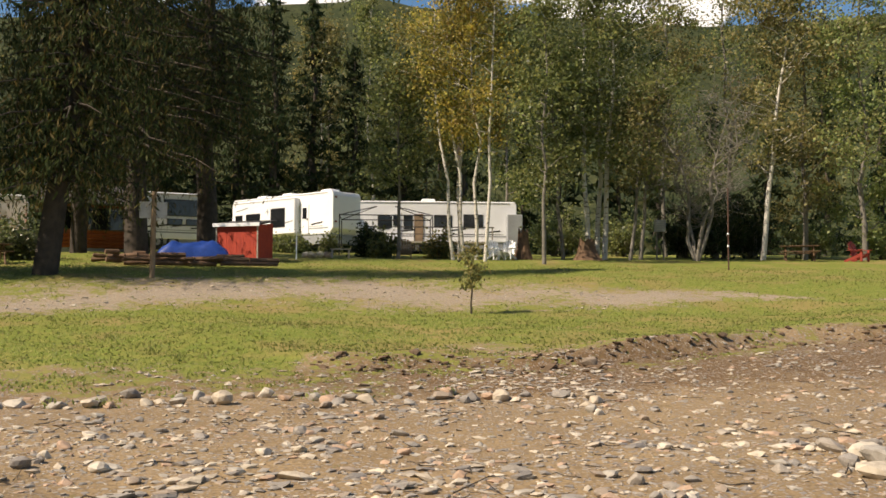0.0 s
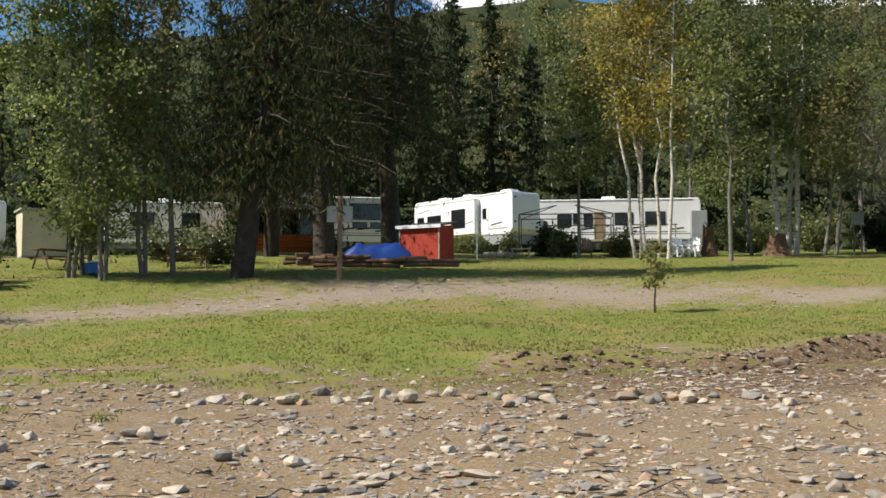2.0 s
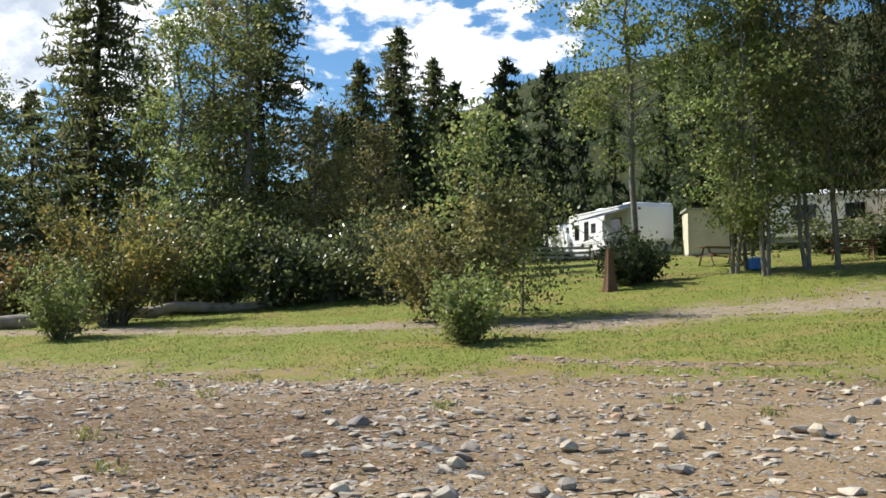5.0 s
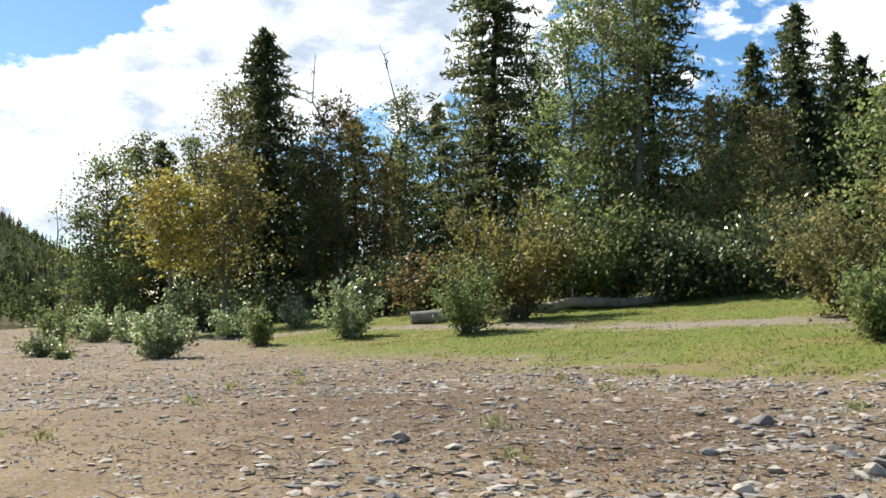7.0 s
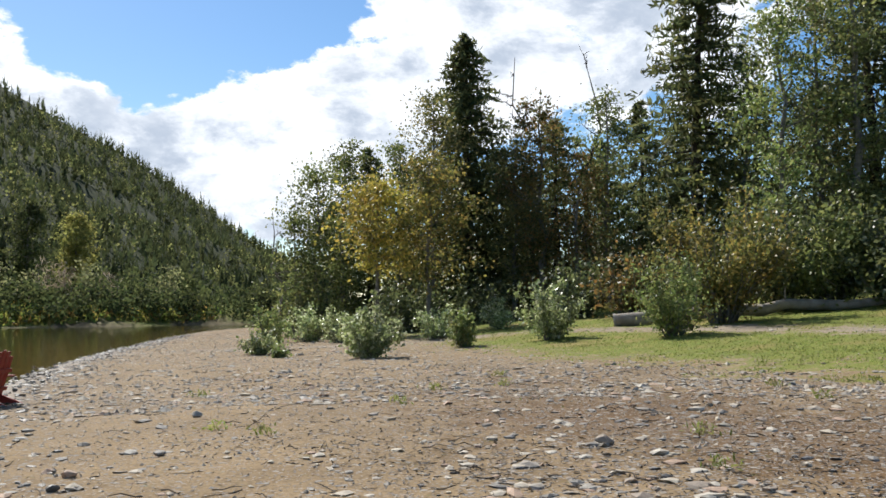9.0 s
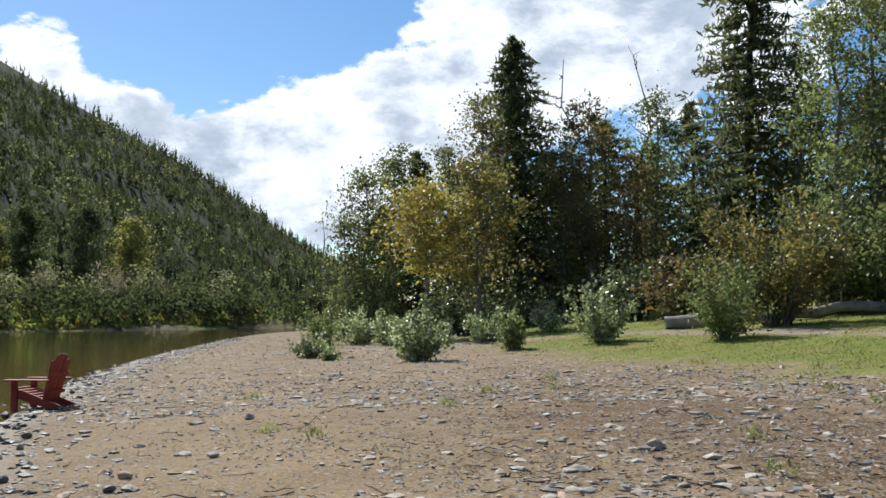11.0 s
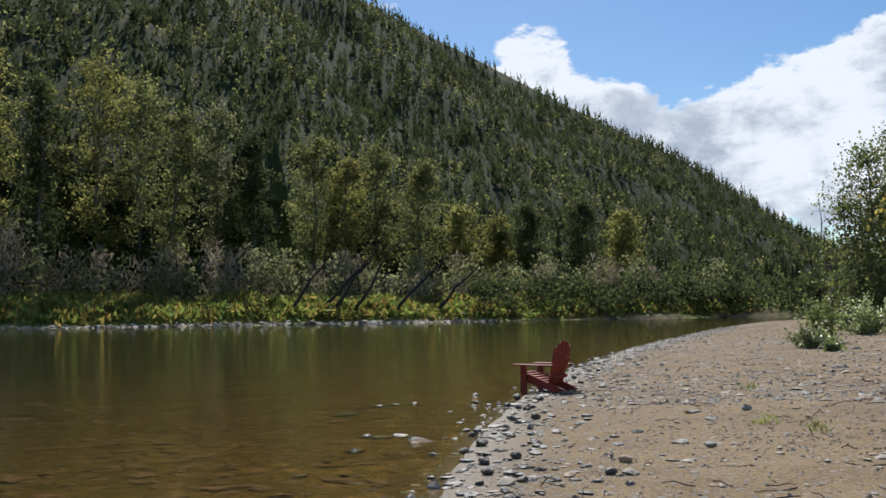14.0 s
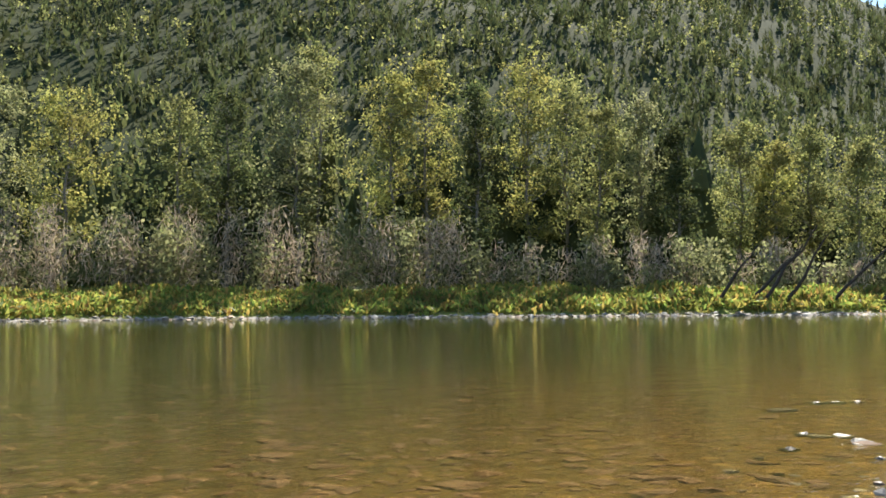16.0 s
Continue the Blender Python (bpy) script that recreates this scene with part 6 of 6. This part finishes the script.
# small pebbles and grit between the stones
xy = polar(15000, -31, 112, 6.0, 20, 1.2)
turf, track = turf_amount(xy[:, 0], xy[:, 1])
xy = xy[(turf < 0.45) & (xy[:, 1] > shore(xy[:, 0]) + 0.2) & (ripple(xy[:, 0], xy[:, 1], 1.3, 5.0) > rng.uniform(-1.2, 0.6, len(xy)))]
scatter("pebbles", xy, np.exp(rng.normal(np.log(0.017), 0.4, len(xy))).clip(0.008, 0.04), "small pebbles and grit between the stones", STONE, 0.5, True)
# gravel of the bar and the track
xy = polar(62000, -10, 104, 16, 85, 1.25)
turf, track = turf_amount(xy[:, 0], xy[:, 1])
keep = (rng.uniform(0, 1, len(xy)) < 0.7 * (1 - turf) ** 2) & (xy[:, 1] > shore(xy[:, 0]) - 0.2)
xy = xy[keep]
scatter("gravel", xy, np.exp(rng.normal(np.log(0.042), 0.4, len(xy))).clip(0.018, 0.11), "pale gravel along the track and the bar", STONE, 0.4, True)
# stones along the water's edge
x = -rng.uniform(5, 80, 2400) ** 1.0
y = shore(x) + rng.normal(0.35, 0.6, len(x))
xy = np.stack([x, y], -1)
scatter("shore_stones", xy, np.exp(rng.normal(np.log(0.045), 0.4, len(xy))).clip(0.02, 0.11), "wet cobbles along the water's edge", WETSTONE)

# stones on the river bed
xy = polar(3200, 110, 168, 5.5, 26, 1.2)
xy = xy[xy[:, 1] < shore(xy[:, 0]) - 0.5]
scatter("bed_stones", xy, np.exp(rng.normal(np.log(0.07), 0.5, len(xy))).clip(0.03, 0.2), "brown silted stones on the shallow river bed", BROWN, 0.35)
# pale shingle at the foot of the far bank
x = -rng.uniform(30, 125, 1500)
y = far_bank(x) + rng.normal(-0.2, 0.7, len(x))
scatter("far_shingle", np.stack([x, y], -1), np.exp(rng.normal(np.log(0.22), 0.4, len(x))).clip(0.1, 0.5), "pale shingle along the far water's edge", STONE)

# sticks
paths = []
for q in polar(800, -25, 108, 6.5, 26, 1.2):
    if q[1] < float(shore(q[0])) + 0.3 or turf_amount(q[:1], q[1:])[0][0] > 0.4:
        continue
    L, a = rng.uniform(0.08, 0.42) * (1.6 if rng.uniform() < 0.1 else 1), rng.uniform(0, 6.28)
    e = q + L * np.array([math.cos(a), math.sin(a)])
    p0 = np.array([q[0], q[1], float(height(*q)) + 0.015])
    p1 = np.array([e[0], e[1], float(height(*e)) + rng.uniform(0.01, 0.05)])
    paths.append((bend(rng, p0, p1, 4, 0.07), rng.uniform(0.003, 0.009) * np.linspace(1, 0.5, 4)))
v, f = tubes(paths, 4)
tagged(new("driftwood_sticks", raw_mesh("driftwood_sticks", v, f, BARK)), "thin dark sticks strewn over the bar", "sticks", kind="stuff")

# dark chips of bark and drift on the bar
xy = polar(22000, 30, 100, 6.2, 26, 1.1)
turf, track = turf_amount(xy[:, 0], xy[:, 1])
xy = xy[(turf < 0.4) & (xy[:, 1] > shore(xy[:, 0]) + 0.8) & (ripple(xy[:, 0], xy[:, 1], 0.7, 9.0) > rng.uniform(-0.9, 0.5, len(xy)) + np.interp(np.degrees(np.arctan2(-xy[:, 0], xy[:, 1])), [35, 50, 78, 92], [0.5, 0, 0.1, 0.7]))]
c = np.column_stack([xy, height(xy[:, 0], xy[:, 1]) + 0.012])
v, f = leaf_quads(rng, c, 0.028, 3.4)
v[:, 2] = np.repeat(c[:, 2], 4) + (v[:, 2] - np.repeat(c[:, 2], 4)) * 0.25
tagged(new("bark_chips", raw_mesh("bark_chips", v, f, BARK)), "dark bark chips and drift strewn on the bar", "debris", kind="stuff")
# pale splinters and bleached twigs
xy = polar(9000, 20, 104, 6.2, 24, 1.1)
turf, track = turf_amount(xy[:, 0], xy[:, 1])
xy = xy[(turf < 0.4) & (xy[:, 1] > shore(xy[:, 0]) + 0.8) & (ripple(xy[:, 0], xy[:, 1], 0.9, 4.0) > rng.uniform(-0.8, 0.6, len(xy)))]
c = np.column_stack([xy, height(xy[:, 0], xy[:, 1]) + 0.014])
v, f = leaf_quads(rng, c, 0.02, 5.0)
v[:, 2] = np.repeat(c[:, 2], 4) + (v[:, 2] - np.repeat(c[:, 2], 4)) * 0.25
tagged(new("bleached_twigs", raw_mesh("bleached_twigs", v, f, LOGWOOD)), "pale bleached twigs and splinters on the bar", "debris", kind="stuff")
# clods of dark soil along the broken turf edge
SOIL = plain("dark_soil", (0.16, 0.105, 0.065), (0.10, 0.068, 0.042), 1.0, 5, 0.5, 40)
x = rng.uniform(-5.5, 12, 460)
y = 15 + 0.26 * np.minimum(x, 0) + drawn_back(x) + 3.5 + 1.2 * ripple(x, 0 * x, 0.5, 2.0) + rng.normal(0, 0.5, len(x))
xy = np.stack([x, y], -1)[ripple(x, y, 0.35, 1.0) > -0.35]
scatter("soil_clods", xy, np.exp(rng.normal(np.log(0.05), 0.45, len(xy))).clip(0.02, 0.16), "dark soil clods along the broken turf edge", SOIL, 0.5)

# grass
xy = polar(150000, -31, 82, 12.5, 46, 1.2)
turf, track = turf_amount(xy[:, 0], xy[:, 1])
patch = turf + 0.45 * ripple(xy[:, 0], xy[:, 1], 2.3, 3.0) + 0.25 * ripple(xy[:, 0], xy[:, 1], 6.1, 1.0)
xy = xy[(patch > 0.55)]
tall = np.clip(0.6 + 0.6 * ripple(xy[:, 0], xy[:, 1], 0.9, 8.0), 0.2, 1.3)
c = np.column_stack([xy, height(xy[:, 0], xy[:, 1]) + 0.02 * tall])
v, f = leaf_quads(rng, c, 0.030, 2.4, -0.35)
tagged(new("grass", raw_mesh("grass", v, f, GRASS)), "short patchy grass with clover and dry blades", "grass", kind="stuff")
# isolated tufts on the bar
spots = polar(36, -5, 95, 9, 24, 0.8)
pick = np.repeat(spots, 45, axis=0) + rng.normal(0, 0.09, (36 * 45, 2))
c = np.column_stack([pick, height(pick[:, 0], pick[:, 1]) + rng.uniform(0.0, 0.12, len(pick))])
v, f = leaf_quads(rng, c, 0.025, 3.5, -0.6)
tagged(new("grass_tufts", raw_mesh("grass_tufts", v, f, GRASS)), "small green tufts among the stones", "grass", kind="stuff")
